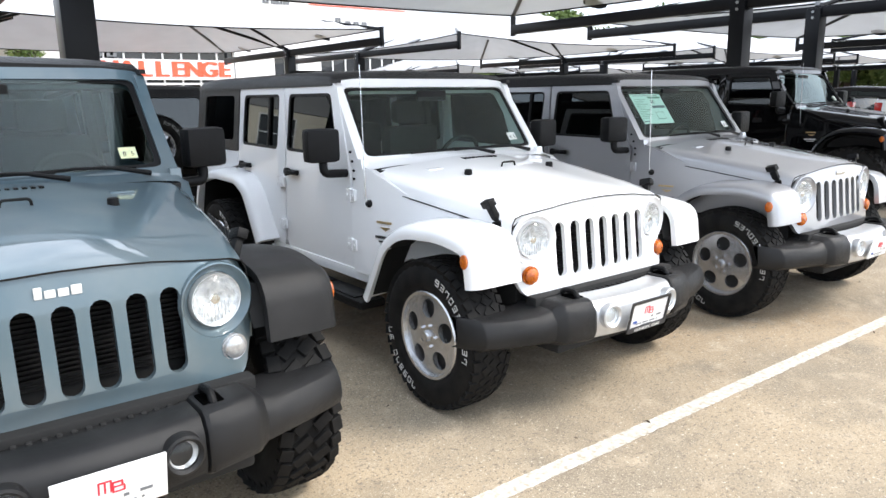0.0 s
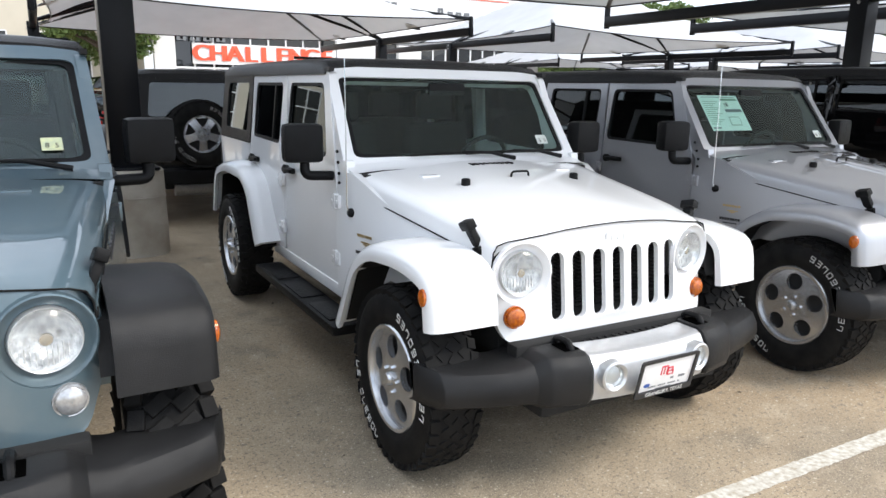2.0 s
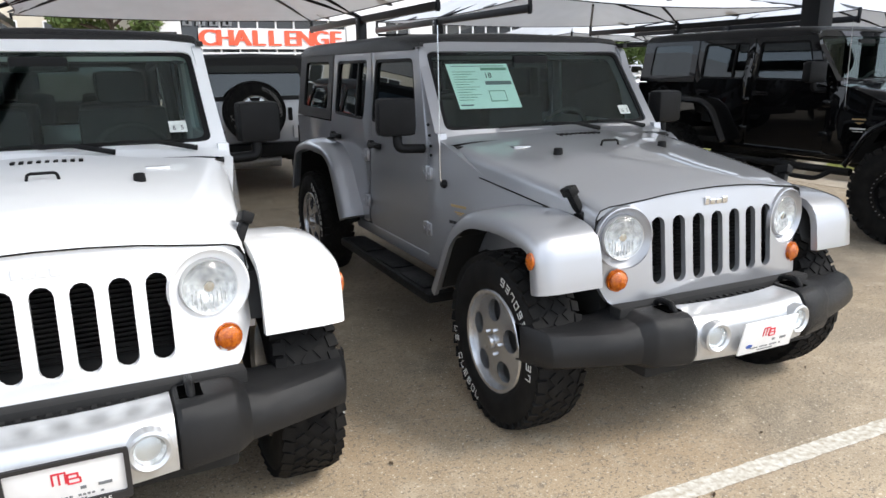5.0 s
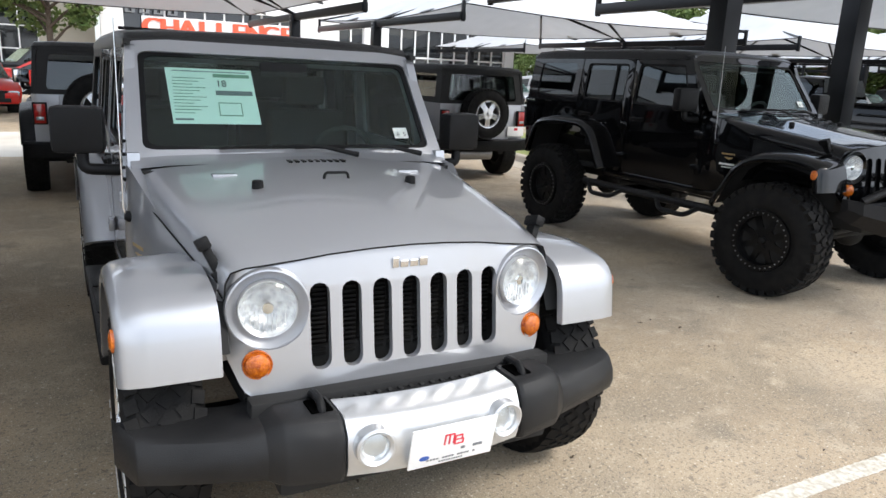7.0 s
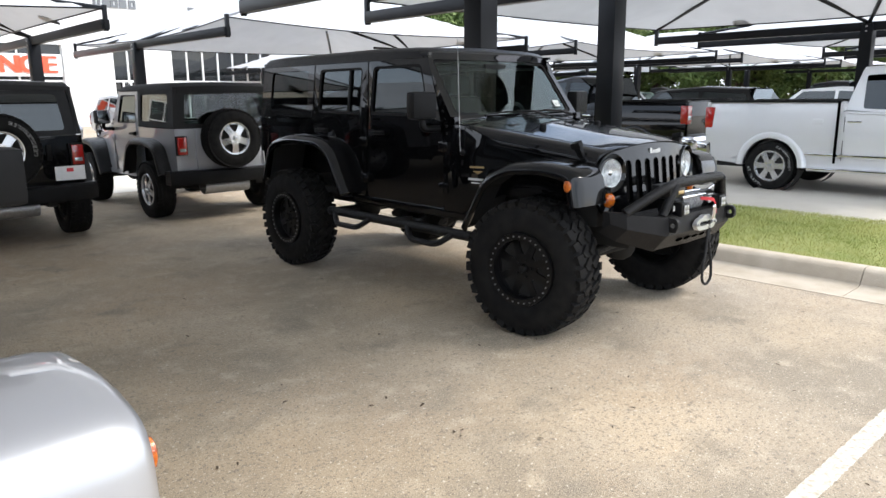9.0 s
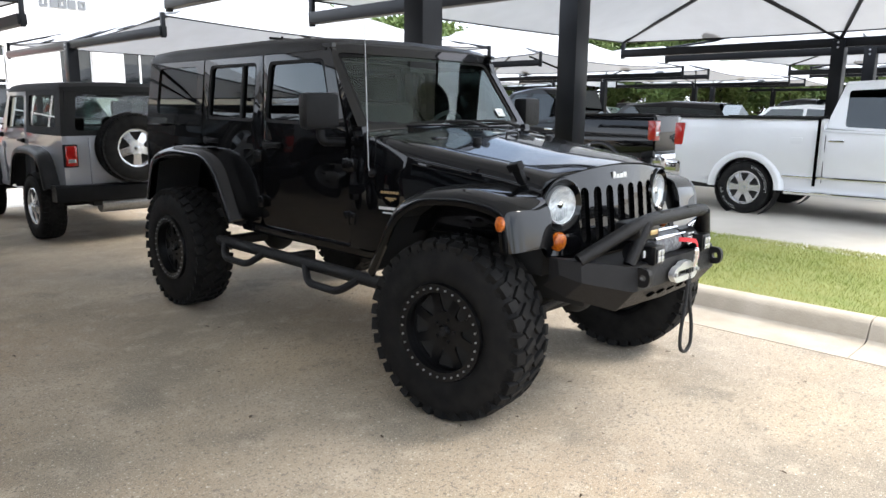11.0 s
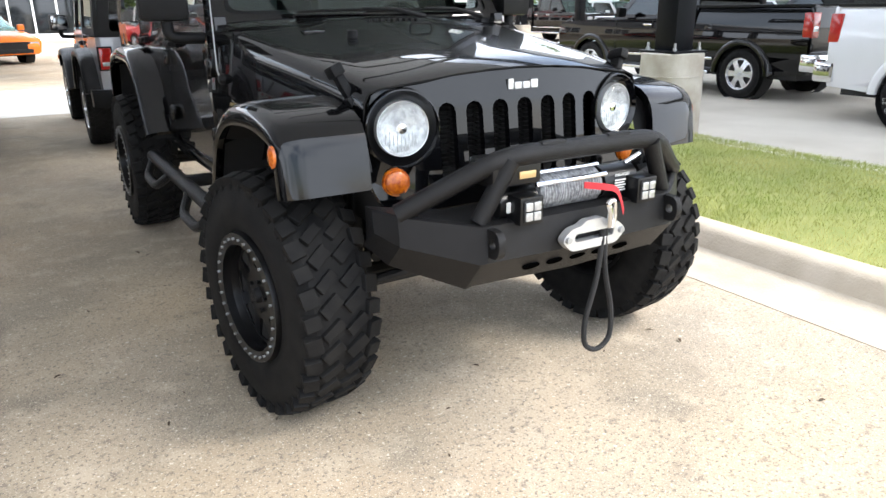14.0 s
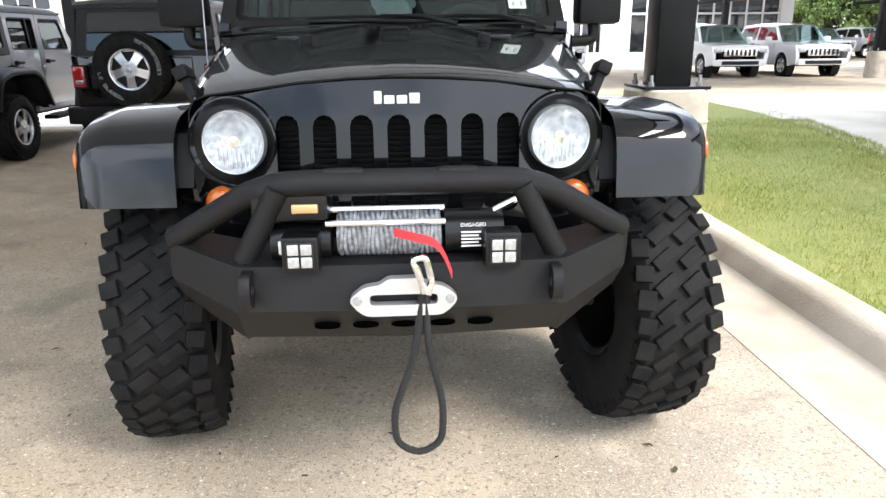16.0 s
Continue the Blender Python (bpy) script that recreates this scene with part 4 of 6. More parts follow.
    tube(bm, [(-0.62, 2.05, 1.68), (0.62, 2.05, 1.68)], 0.035, 8)
    part("roll_bar", bm, SEAT, b)
    bm = boxed(-0.12, 0.12, -0.015, 0.015, -0.035, 0.035, 0.012)
    part("interior_mirror", bm, PLASTIC, b).matrix_basis = pose(0, 1.14, 1.63)
    return car, b, wind


def number_plate(b, y, z, framed):
    pl = part("licence_plate", boxed(-0.153, 0.153, -0.004, 0.004, -0.076, 0.076, 0.004), PLATE_WHITE, b, "white dealer plate with a red monogram")
    pl.matrix_basis = pose(0.02, y, z, 12, 0, 0)
    bm = bmesh.new()
    for x0, x1, z0, z1 in ((-0.036, -0.031, 0.0, 0.04), (-0.02, -0.015, 0.0, 0.036), (-0.004, 0.001, 0.0, 0.04), (-0.036, 0.001, 0.036, 0.041), (0.001, 0.006, -0.004, 0.03), (0.001, 0.03, 0.026, 0.031), (0.026, 0.031, 0.014, 0.03), (0.001, 0.034, 0.011, 0.015), (0.031, 0.036, -0.004, 0.013), (0.001, 0.034, -0.006, -0.002)):
        box(bm, x0, x1, -0.006, -0.004, z0, z1)
    part("monogram", bm, INK_RED, pl, smooth=0)
    bm = bmesh.new()
    for k in range(16):
        if k % 5 != 4:
            box(bm, -0.09 + k * 0.0112, -0.082 + k * 0.0112, -0.0055, -0.004, -0.053, -0.047)
    for k in range(10):
        box(bm, -0.045 + k * 0.009, -0.039 + k * 0.009, -0.0055, -0.004, -0.066, -0.061)
    for x0, x1 in ((0.03, 0.045), (0.075, 0.11)):
        box(bm, x0, x1, -0.0055, -0.004, -0.03, -0.02)
    part("plate_print", bm, SIGN_GREY, pl, smooth=0)
    bm = plate(circle(-0.1, -0.038, 0.018, 16, 0.009), [], 0.001, lambda u, v, w: Vector((u, -0.0055 + w, v)))
    part("blue_oval", bm, INK_BLUE, pl, smooth=0)
    if framed:
        fr = part("plate_frame", plate(rounded([(-0.16, -0.092), (0.16, -0.092), (0.16, 0.084), (-0.16, 0.084)], 0.012, 3), [rounded([(-0.146, -0.066), (0.146, -0.066), (0.146, 0.07), (-0.146, 0.07)], 0.006, 2)], 0.008, lambda u, v, w: Vector((u, -0.012 + w, v))), INK_BLACK, pl, "black plate frame")
        lettering("GRANBURY, TEXAS", 0.024, LETTER_WHITE, pl, pose(0, -0.0135, -0.079) @ FACE, "frame_lettering")
    return pl


def stock_bumper(b, centre_mat, rubicon):
    """The full-width moulded front bumper with its centre cover, fog lamps and tow hooks."""
    def sec(x, out=0.0):
        """One cross-section of the bumper; out swells it forward and up."""
        ax = abs(x)
        y = -0.655 + 0.035 * (ax / 0.32) ** 2 if ax < 0.32 else -0.62 + 0.16 * ((ax - 0.32) / 0.58) ** 1.5
        zt, zb = 0.612 - 0.03 * min(1.0, max(0.0, (ax - 0.5) / 0.1)), 0.412 + 0.012 * min(1.0, max(0.0, (ax - 0.3) / 0.3))
        if ax > 0.89:
            y += (ax - 0.89) * 2.6
        back = min(y + 0.26, -0.29)
        y, zt, zb = y - out, zt + out * 0.8, zb - out * 0.4
        return [Vector((x, back, zb + 0.02)), Vector((x, y + 0.06, zb)), Vector((x, y + 0.012, zb + 0.025)), Vector((x, y, zb + 0.06)), Vector((x, y + 0.006, zt - 0.055)), Vector((x, y + 0.034, zt - 0.012)), Vector((x, y + 0.06, zt)), Vector((x, back, zt))]

    bp = part("front_bumper", loft(bmesh.new(), [sec(x) for x in (-0.94, -0.93, -0.892, -0.885, -0.8, -0.7, -0.6, -0.5, -0.42, -0.3, -0.15, 0, 0.15, 0.3, 0.42, 0.5, 0.6, 0.7, 0.8, 0.885, 0.892, 0.93, 0.94)]), PLASTIC_GREY, b, "weathered black plastic bumper", smooth=32)
    for s in (-1, 1):
        rings = [sec(s * x, o) for x, o in ((0.314, 0.0), (0.322, 0.018), (0.335, 0.024), (0.49, 0.024), (0.505, 0.019), (0.545, -0.002))]
        part("bumper_overrider", loft(bmesh.new(), rings), PLASTIC_GREY, bp, smooth=32)
        part("tow_hook", tube(bmesh.new(), bend([(s * 0.37, -0.44, 0.6), (s * 0.37, -0.45, 0.656), (s * 0.37, -0.53, 0.66), (s * 0.37, -0.555, 0.63), (s * 0.37, -0.55, 0.6)], 0.035), 0.014, 10), PLASTIC, bp)
        part("hook_slot", boxed(s * 0.37 - 0.035, s * 0.37 + 0.035, -0.56, -0.47, 0.615, 0.637, 0.004), VOID, bp)
    for k in range(16):
        x = -0.3 + k * 0.04
        part("filler_rib", boxed(x - 0.009, x + 0.009, -0.47, -0.40, 0.6, 0.619, 0.005), UNDER, bp)
    bm = loft(bmesh.new(), [[p + Vector((0, -0.012 if p.y < -0.5 else -0.1, 0.008 if p.z > 0.55 else -0.004)) for p in sec(x)] for x in (-0.312, -0.2, -0.1, 0, 0.1, 0.2, 0.312)])
    cv = part("bumper_cover", bm, centre_mat, bp, "satin silver centre cover" if not rubicon else "black centre cover", smooth=40)
    fogs = 0.235
    for s in (-1, 1):
        lm = new("fog_lamp")
        lm.parent = b
        lm.matrix_basis = pose(s * fogs, -0.662, 0.535, 0, 0, -90 + s * 4)
        fn = lambda a, r, w: Vector((-w, r * math.cos(a), r * math.sin(a)))
        part("fog_ring", lathe(bmesh.new(), [(0.066, 0.03), (0.064, -0.008), (0.056, -0.012), (0.046, -0.004), (0.044, 0.02)], 26, f=fn), SATIN if not rubicon else PLASTIC_GREY, lm)
        part("fog_reflector", lathe(bmesh.new(), [(0.045, 0.006), (0.03, 0.03), (0.001, 0.035)], 22, f=fn), REFLECTOR, lm)
        part("fog_lens", lathe(bmesh.new(), [(0.045, 0.002), (0.03, -0.008), (0.001, -0.011)], 22, f=fn), GLASS_LENS, lm, shadow=False)
    bm = bmesh.new()
    box(bm, -0.56, 0.56, -0.45, -0.38, 0.585, 0.64, 0.01)
    part("grille_gap_trim", bm, UNDER, b)
    bm = bmesh.new()
    box(bm, -0.5, 0.5, -0.55, -0.3, 0.36, 0.44, 0.02)
    part("skid_plate", bm, UNDER, b)
    number_plate(b, -0.69, 0.512, not rubicon and centre_mat is SATIN and b.parent.get("framed", 0))


def badge_set(b, mats):
    """Small model badges on the engine side panel."""
    bm = bmesh.new()
    for k in range(6):
        box(bm, -0.002, 0.001, 0.55 + k * 0.021, 0.566 + k * 0.021, 0.9, 0.914)
    for k in range(3):
        box(bm, -0.002, 0.001, 0.565 + k * 0.018, 0.64 - k * 0.018, 0.872 - k * 0.009, 0.879 - k * 0.009)
    g1 = part("trim_badge", bm, mats[0], b, smooth=0)
    bm = bmesh.new()
    for k in range(8):
        box(bm, -0.002, 0.001, 0.545 + k * 0.018, 0.559 + k * 0.018, 0.81, 0.826)
    for k in range(8):
        box(bm, -0.002, 0.001, 0.565 + k * 0.012, 0.574 + k * 0.012, 0.788, 0.796)
    g2 = part("model_badge", bm, mats[1], b, smooth=0)
    for g in (g1, g2):
        g.matrix_basis = pose(-0.636, 0, 0, 0, 0, 12)


# ---- the ground ----
bm = bmesh.new()
vs = [bm.verts.new(p) for p in ((-600, -600, 0), (600, -600, 0), (600, 900, 0), (-600, 900, 0))]
bm.faces.new(vs)
tagged(part("ground", bm, GROUND, smooth=0), "dusty tan asphalt car park with silt drifts", "ground", kind="structure")
random.seed(5)


def line_paint():
    """A painted bay line with ragged, worn edges."""
    bm = bmesh.new()
    n = 1400
    x0, x1 = -14.0, 14.0
    a, c = [], []
    for i in range(n + 1):
        x = x0 + (x1 - x0) * i / n
        y = 2.985 - 0.0135 * x
        a.append((x, y - 0.046 + random.uniform(-0.0035, 0.0035), 0.004))
        c.append((x, y + 0.046 + random.uniform(-0.0035, 0.0035), 0.004))
    loft(bm, [a, c], closed=False)
    return bm


# The lane strip stands for asphalt brightened by sun, painted as a paler sheet.
for nm, x0, x1, y0, y1 in (("drive", 15.5, 120.0, -60.0, 14.8), ("lane", -60.0, 120.0, 14.8, 19.2)):
    bm = bmesh.new()
    bm.faces.new([bm.verts.new(p) for p in ((x0, y0, 0.004), (x1, y0, 0.004), (x1, y1, 0.004), (x0, y1, 0.004))])
    tagged(part(nm, bm, DRIVE_SUNLIT, smooth=0), "pale worn concrete drive and lane, sunlit brightness put into the colour", "road", kind="structure")
tagged(part("bay_line", line_paint(), LINE, smooth=0), "worn white painted bay line on asphalt", "road marking", kind="structure")

# kerb with its gutter pan, in cast lengths with joints
def kerb_run(path, flip, name):
    """Kerb sections along a path in plan; the kerb rises to its left (or right, flipped)."""
    for i in range(len(path) - 1):
        a, c = Vector(path[i]), Vector(path[i + 1])
        d = (c - a).normalized()
        nrm = Vector((d.y, -d.x)) * (1 if flip else -1)
        a, c = a + d * 0.004, c - d * 0.004
        sec = [(-0.02, -0.05), (-0.02, 0.004), (0.36, 0.012), (0.4, 0.03), (0.44, 0.12), (0.47, 0.148), (0.5, 0.155), (0.6, 0.155), (0.62, 0.145), (0.62, -0.05)]
        bm = loft(bmesh.new(), [[Vector((p.x + nrm.x * o, p.y + nrm.y * o, z)) for o, z in sec] for p in (a, (a + c) / 2, c)])
        part("kerb_stone", bm, KERB, KERB_ROOT, smooth=40)


KERB_ROOT = new("kerb")
tagged(KERB_ROOT, "pale concrete kerb with a gutter pan beside the grass", "kerb", kind="structure")
near = [(12.38 + (0.0 if y < 8 else (y - 8) ** 1.35 * 0.02), y) for y in [-20 + 2.9 * k for k in range(8)] + [3.77, 6.6, 9.4, 12.2, 15.0, 17.8]]
kerb_run(near, True, "kerb")


def island():
    """Grass island: soil sheet a little proud of the kerb."""
    left = [(x + 0.6, y) for x, y in near]
    right = [(15.55, -20), (15.55, 3), (15.6, 7.6), (15.95, 9.0), (16.5, 10.6), (17.2, 13.5), (17.4, 17.8)]
    return left, right


LEFT, RIGHT = island()


def edge_at(edge, y):
    for (xa, ya), (xb, yb) in zip(edge, edge[1:]):
        if ya <= y <= yb:
            return xa + (xb - xa) * (y - ya) / max(1e-6, yb - ya)
    return edge[-1][0]


bm = bmesh.new()
rows = []
for k in range(77):
    y = -20 + k * 0.5 - (0.2 if k == 76 else 0)
    xa, xb = edge_at(LEFT, y), edge_at(RIGHT, y)
    rows.append([(xa + (xb - xa) * f, y, 0.135 + 0.03 * math.sin(math.pi * f) + 0.015 * noise.noise((xa + (xb - xa) * f, y, 0)) - (0.12 if f == 1 else 0)) for f in [i / 8 for i in range(9)]])
loft(bm, rows, closed=False)
tagged(part("lawn", bm, SOIL), "mown grass island with dry yellow patches", "lawn", kind="structure")
rng = np.random.default_rng(3)
n = 130000
gy = np.where(rng.random(n) < 0.8, rng.uniform(2.2, 13.0, n), rng.uniform(-3, 17.7, n))
la, ra = np.array([edge_at(LEFT, y) for y in np.linspace(-20, 17.7, 400)]), np.array([edge_at(RIGHT, y) for y in np.linspace(-20, 17.7, 400)])
ia = np.clip(((gy + 20) / 37.7 * 399).astype(int), 0, 399)
ff = rng.random(n)
gx = la[ia] + 0.0 + (ra[ia] - la[ia]) * ff
gz = 0.125 + 0.03 * np.sin(np.pi * ff)
ang, hgt, lean = rng.uniform(0, 6.28, n), rng.uniform(0.02, 0.05, n), rng.uniform(-0.03, 0.03, (n, 2))
wd = 0.0028
vv = np.empty((n, 3, 3))
vv[:, 0] = np.c_[gx - wd * np.cos(ang), gy - wd * np.sin(ang), gz]
vv[:, 1] = np.c_[gx + wd * np.cos(ang), gy + wd * np.sin(ang), gz]
vv[:, 2] = np.c_[gx + lean[:, 0], gy + lean[:, 1], gz + hgt]
me = bpy.data.meshes.new("grass")
me.from_pydata(vv.reshape(-1, 3).tolist(), [], np.arange(n * 3).reshape(-1, 3).tolist())
me.materials.append(GRASS)
tagged(new("grass", me), "short green and yellow grass blades", "grass", kind="stuff")

# fallen leaves and grit on the asphalt
random.seed(11)
bm = bmesh.new()
for k in range(260):
    x, y = random.uniform(-1, 12), random.uniform(2.6, 9.5)
    if k > 200:
        x, y = random.uniform(6.5, 11.8), random.uniform(3.2, 7.5)
    a, l = random.uniform(0, 6.28), random.uniform(0.006, 0.022)
    m = pose(x, y, 0.006, random.uniform(-12, 12), random.uniform(-12, 12), math.degrees(a))
    pts = [m @ Vector(p) for p in ((-l, 0, 0), (-l * 0.3, l * 0.35, 0.004), (l * 0.5, l * 0.3, 0.003), (l, 0, 0), (l * 0.4, -l * 0.3, 0.002), (-l * 0.4, -l * 0.32, 0.004))]
    bm.faces.new([bm.verts.new(p) for p in pts])
tagged(part("fallen_leaves", bm, DEAD_LEAF, smooth=0), "small brown leaves and twigs scattered on asphalt", "leaf litter", kind="stuff")


# ---- shade canopies ----
def column(x, y, side, base_z=0.0, base_h=0.83, top=3.3, shift=0.0):
    """A steel post on a round concrete footing, with the long beam that it carries."""
    c = thing("canopy_post", pose(x, y, 0), "black steel canopy post and beam bolted to a concrete pier", "canopy post", "canopy posts")
    arm(c, side, shift)
    z = base_z + base_h
    bm = bmesh.new()
    f = lambda a, r, w: Vector((r * math.copysign(abs(math.cos(a)) ** 0.75, math.cos(a)), r * math.copysign(abs(math.sin(a)) ** 0.75, math.sin(a)), w))
    lathe(bm, [(0.34, -0.05), (0.335, base_z + 0.3), (0.33, z - 0.32), (0.325, z - 0.015), (0.31, z)], 32, f=f, ends=True)
    pier = part("pier", bm, CONCRETE, c, "stained cast concrete pier", smooth=30)
    for zz in (base_z + base_h * 0.35, base_z + base_h * 0.68):
        part("form_line", lathe(bmesh.new(), [(0.3, zz), (0.339, zz + 0.002), (0.339, zz + 0.01), (0.3, zz + 0.012)], 32, f=f), CONCRETE, pier)
    part("base_plate", boxed(-0.27, 0.27, -0.27, 0.27, z, z + 0.025, 0.004), STEEL_DARK, c)
    for sx in (-1, 1):
        for sy in (-1, 1):
            bm = bmesh.new()
            bmesh.ops.create_cone(bm, cap_ends=True, segments=6, radius1=0.026, radius2=0.026, depth=0.03, matrix=Matrix.Translation((sx * 0.2, sy * 0.2, z + 0.04)))
            bmesh.ops.create_cone(bm, cap_ends=True, segments=10, radius1=0.014, radius2=0.014, depth=0.1, matrix=Matrix.Translation((sx * 0.2, sy * 0.2, z + 0.06)))
            part("anchor_bolt", bm, BOLT, c, smooth=0)
    part("post", boxed(-0.15, 0.15, -0.15, 0.15, z + 0.02, top, 0.012), STEEL_DARK, c)
    return c


def arm(a, side, shift=0.0, half=6.1, z=3.12):
    """The long horizontal beam across a post, with upstands that hold the fabric and rafters on one side."""
    part("beam", boxed(-0.09, 0.09, -half, half, z, z + 0.22, 0.01), STEEL_DARK, a)
    for sy in (-1, 1):
        part("upstand", boxed(-0.045, 0.045, sy * half - 0.05, sy * half + 0.05, z - 0.04, z + 0.52, 0.008), STEEL_DARK, a)
        for q in (1.0, 0.0):
            bm = tube(bmesh.new(), [(0, sy * half * q, z + 0.2 + 0.25 * q), (side * 2.6, sy * half * (0.42 if q else 0.2), z + 1.12)], 0.05, 8)
            part("rafter", bm, STEEL_DARK, a)
        bm = bmesh.new()
        bmesh.ops.create_cone(bm, cap_ends=True, segments=20, radius1=0.26, radius2=0.22, depth=0.03, matrix=pose(side * 0.35, sy * half * 0.52, z + 0.42, 0, -20 * side, 0))
        part("fabric_disc", bm, STEEL_DARK, a)
    for dx in (-0.155, 0.155):
        for dz in (0.05, 0.17):
            bm = bmesh.new()
            bmesh.ops.create_cone(bm, cap_ends=True, segments=6, radius1=0.028, radius2=0.028, depth=0.03, matrix=pose(dx, 0.0, z + dz - 0.06, 0, 90, 0))
            part("beam_bolt", bm, BOLT, a, smooth=0)


def canopy(x0, x1, yc, half=6.1, z=3.58, rise=1.65):
    """Stretched shade cloth: four high corners, scalloped hems, a short ridge."""
    bm = bmesh.new()
    nx, ny = 26, 26
    rows = []
    for i in range(nx + 1):
        u = i / nx
        row = []
        for j in range(ny + 1):
            v = j / ny
            sx, sy = 0.45 * math.sin(math.pi * v), 0.5 * math.sin(math.pi * u)
            x = (x0 + 0.02 + sx) * (1 - u) + (x1 - 0.02 - sx) * u
            y = (yc - half + sy) * (1 - v) + (yc + half - sy) * v
            du, dv = min(u, 1 - u) * 2, min(v, 1 - v) * 2
            h = min(du * 1.55, dv * 1.35, 1.0)
            soft = h - 0.08 * math.sin(math.pi * h)
            row.append((x, y, z - 0.12 * (math.sin(math.pi * u) * (1 - min(1, dv * 3)) + math.sin(math.pi * v) * (1 - min(1, du * 3))) + rise * soft))
        rows.append(row)
    loft(bm, rows, closed=False)
    cl = thing("shade_canopy", pose(0, 0, 0), "pale grey stretched fabric shade canopy", "canopy", "shade canopies")
    part("fabric", bm, FABRIC, cl, smooth=30)
    for row in ([r[0] for r in rows], [r[-1] for r in rows], rows[0], rows[-1]):
        part("hem_cable", tube(bmesh.new(), [Vector(p) - Vector((0, 0, 0.012)) for p in row[::2]], 0.018, 6), STEEL_DARK, cl)
    return cl


ROW1, ROW2 = 8.42, 25.2
for x, s in ((1.9, 1), (13.04, -1), (15.9, 1), (27.4, -1), (30.2, 1), (41.6, -1), (-0.9, -1), (-12.2, 1), (44.4, 1), (55.8, -1), (58.6, 1), (70.0, -1)):
    column(x, ROW1 + (0.3 if 1 < x < 2 else 0.0), s, 0.13 if 12 < x < 17 else 0.0)
for x0, x1 in ((1.9, 13.04), (15.9, 27.4), (30.2, 41.6), (-12.2, -0.9), (44.4, 55.8), (58.6, 70.0)):
    canopy(x0, x1, ROW1)
for row in (ROW2, 43.0):
    for x0, x1 in ((-12.0, -1.3), (1.3, 12.1), (15.0, 26.4), (29.3, 40.6), (43.4, 54.8), (57.6, 69.0)):
        if row > 40 and x0 < 27:
            continue
        canopy(x0, x1, row)
        column(x0, row, 1)
        column(x1, row, -1)


# ---- the parked off-road cars ----
car, shell, wind = off_road_car(pose(3.32, 3.82, 0), "white four-door off-road car with black hardtop and silver bumper centre", PAINT_WHITE, "sahara", group="front row cars")
car["framed"] = 1
stock_bumper(shell, SATIN, False)
badge_set(shell, (GOLD, INK_BLACK))
for s in (-1, 1):
    for y in (0, 2.947):
        wheel(car, s * 0.79, y, 0.405, s)

car, shell, wind = off_road_car(pose(5.915, 3.73, 0), "silver four-door off-road car with a price sheet in the windshield", PAINT_SILVER, "sahara", group="front row cars")
stock_bumper(shell, SATIN, False)
badge_set(shell, (GOLD, INK_BLACK))
for s in (-1, 1):
    for y in (0, 2.947):
        wheel(car, s * 0.79, y, 0.405, s)


def price_sheet(b, wind):
    f = lambda d: (lambda u, v, w: wind(u, v, w + d))
    sh = part("price_sheet", plate([(-0.56, 0.33), (-0.16, 0.33), (-0.17, 0.82), (-0.58, 0.82)], [], 0.002, f(0.034)), PAPER, b, "printed pale green price sheet", smooth=0)

    def bar(name, u0, u1, v0, v1, mat, d=0.0325):
        return part(name, plate([(u0, v0), (u1, v0), (u1, v1), (u0, v1)], [], 0.001, f(d)), mat, sh, smooth=0)

    bar("print_frame", -0.36, -0.185, 0.745, 0.775, INK_GREEN)
    bar("print_band", -0.355, -0.18, 0.585, 0.625, SIGN_GREY)
    bar("print_box", -0.35, -0.24, 0.40, 0.52, INK_GREEN)
    bar("print_box", -0.345, -0.245, 0.41, 0.51, PAPER, 0.0318)
    bar("print_code", -0.55, -0.47, 0.36, 0.375, SIGN_GREY)
    bar("print_rule", -0.55, -0.2, 0.79, 0.797, SIGN_GREY)
    for k in range(12):
        bar("print_line", -0.55, -0.46 + 0.03 * (k % 3), 0.42 + k * 0.028, 0.426 + k * 0.028, INK_GREEN)
    p = wind(-0.325, 0.685, 0.031)
    ob = lettering("18", 0.05, INK_BLACK, b, Matrix.Translation(p) @ pose(0, 0, 0, 55, 0, 0), "figures", 0.0004)


price_sheet(shell, wind)

car, shell, wind = off_road_car(pose(0.68, 3.67, 0), "slate blue off-road car with black flares and mud tyres", PAINT_BLUE, "rubicon", lift=0.04, group="front row cars")
stock_bumper(shell, PLASTIC_GREY, True)
for s in (-1, 1):
    for y in (0, 2.947):
        wheel(car, s * 0.79, y, 0.41, s, R=0.41, W=0.25, tread="mud", style="five_spoke", letters=False)
bm = bmesh.new()
for k in range(7):
    box(bm, -0.001, 0.002, 0.02 + k * 0.052, 0.06 + k * 0.052, 1.03 + k * 0.004, 1.075 + k * 0.004, 0.004)
bd = part("hood_lettering", bm, INK_BLACK, shell, "black block decal on the hood side", smooth=0)
bd.matrix_basis = pose(hood_w(0.2) + 0.001, 0, 0.0, 0, 0, -7)

# the lifted black car
car, shell, wind = off_road_car(pose(10.79, 4.94, 0), "glossy black lifted off-road car with winch bumper and huge mud tyres", PAINT_BLACK, "built", lift=0.185, R=0.465, group="front row cars")
badge_set(shell, (GOLD, LETTER_WHITE))
for s in (-1, 1):
    for y in (0, 2.947):
        wheel(car, s * 0.814, y + 0.03, 0.465, s, steer=8.0 if y == 0 else 0.0, R=0.465, W=0.28, rim_r=0.232, style="beadlock", rim_mat=WHEEL_BLACK, tread="mud", letters=False)


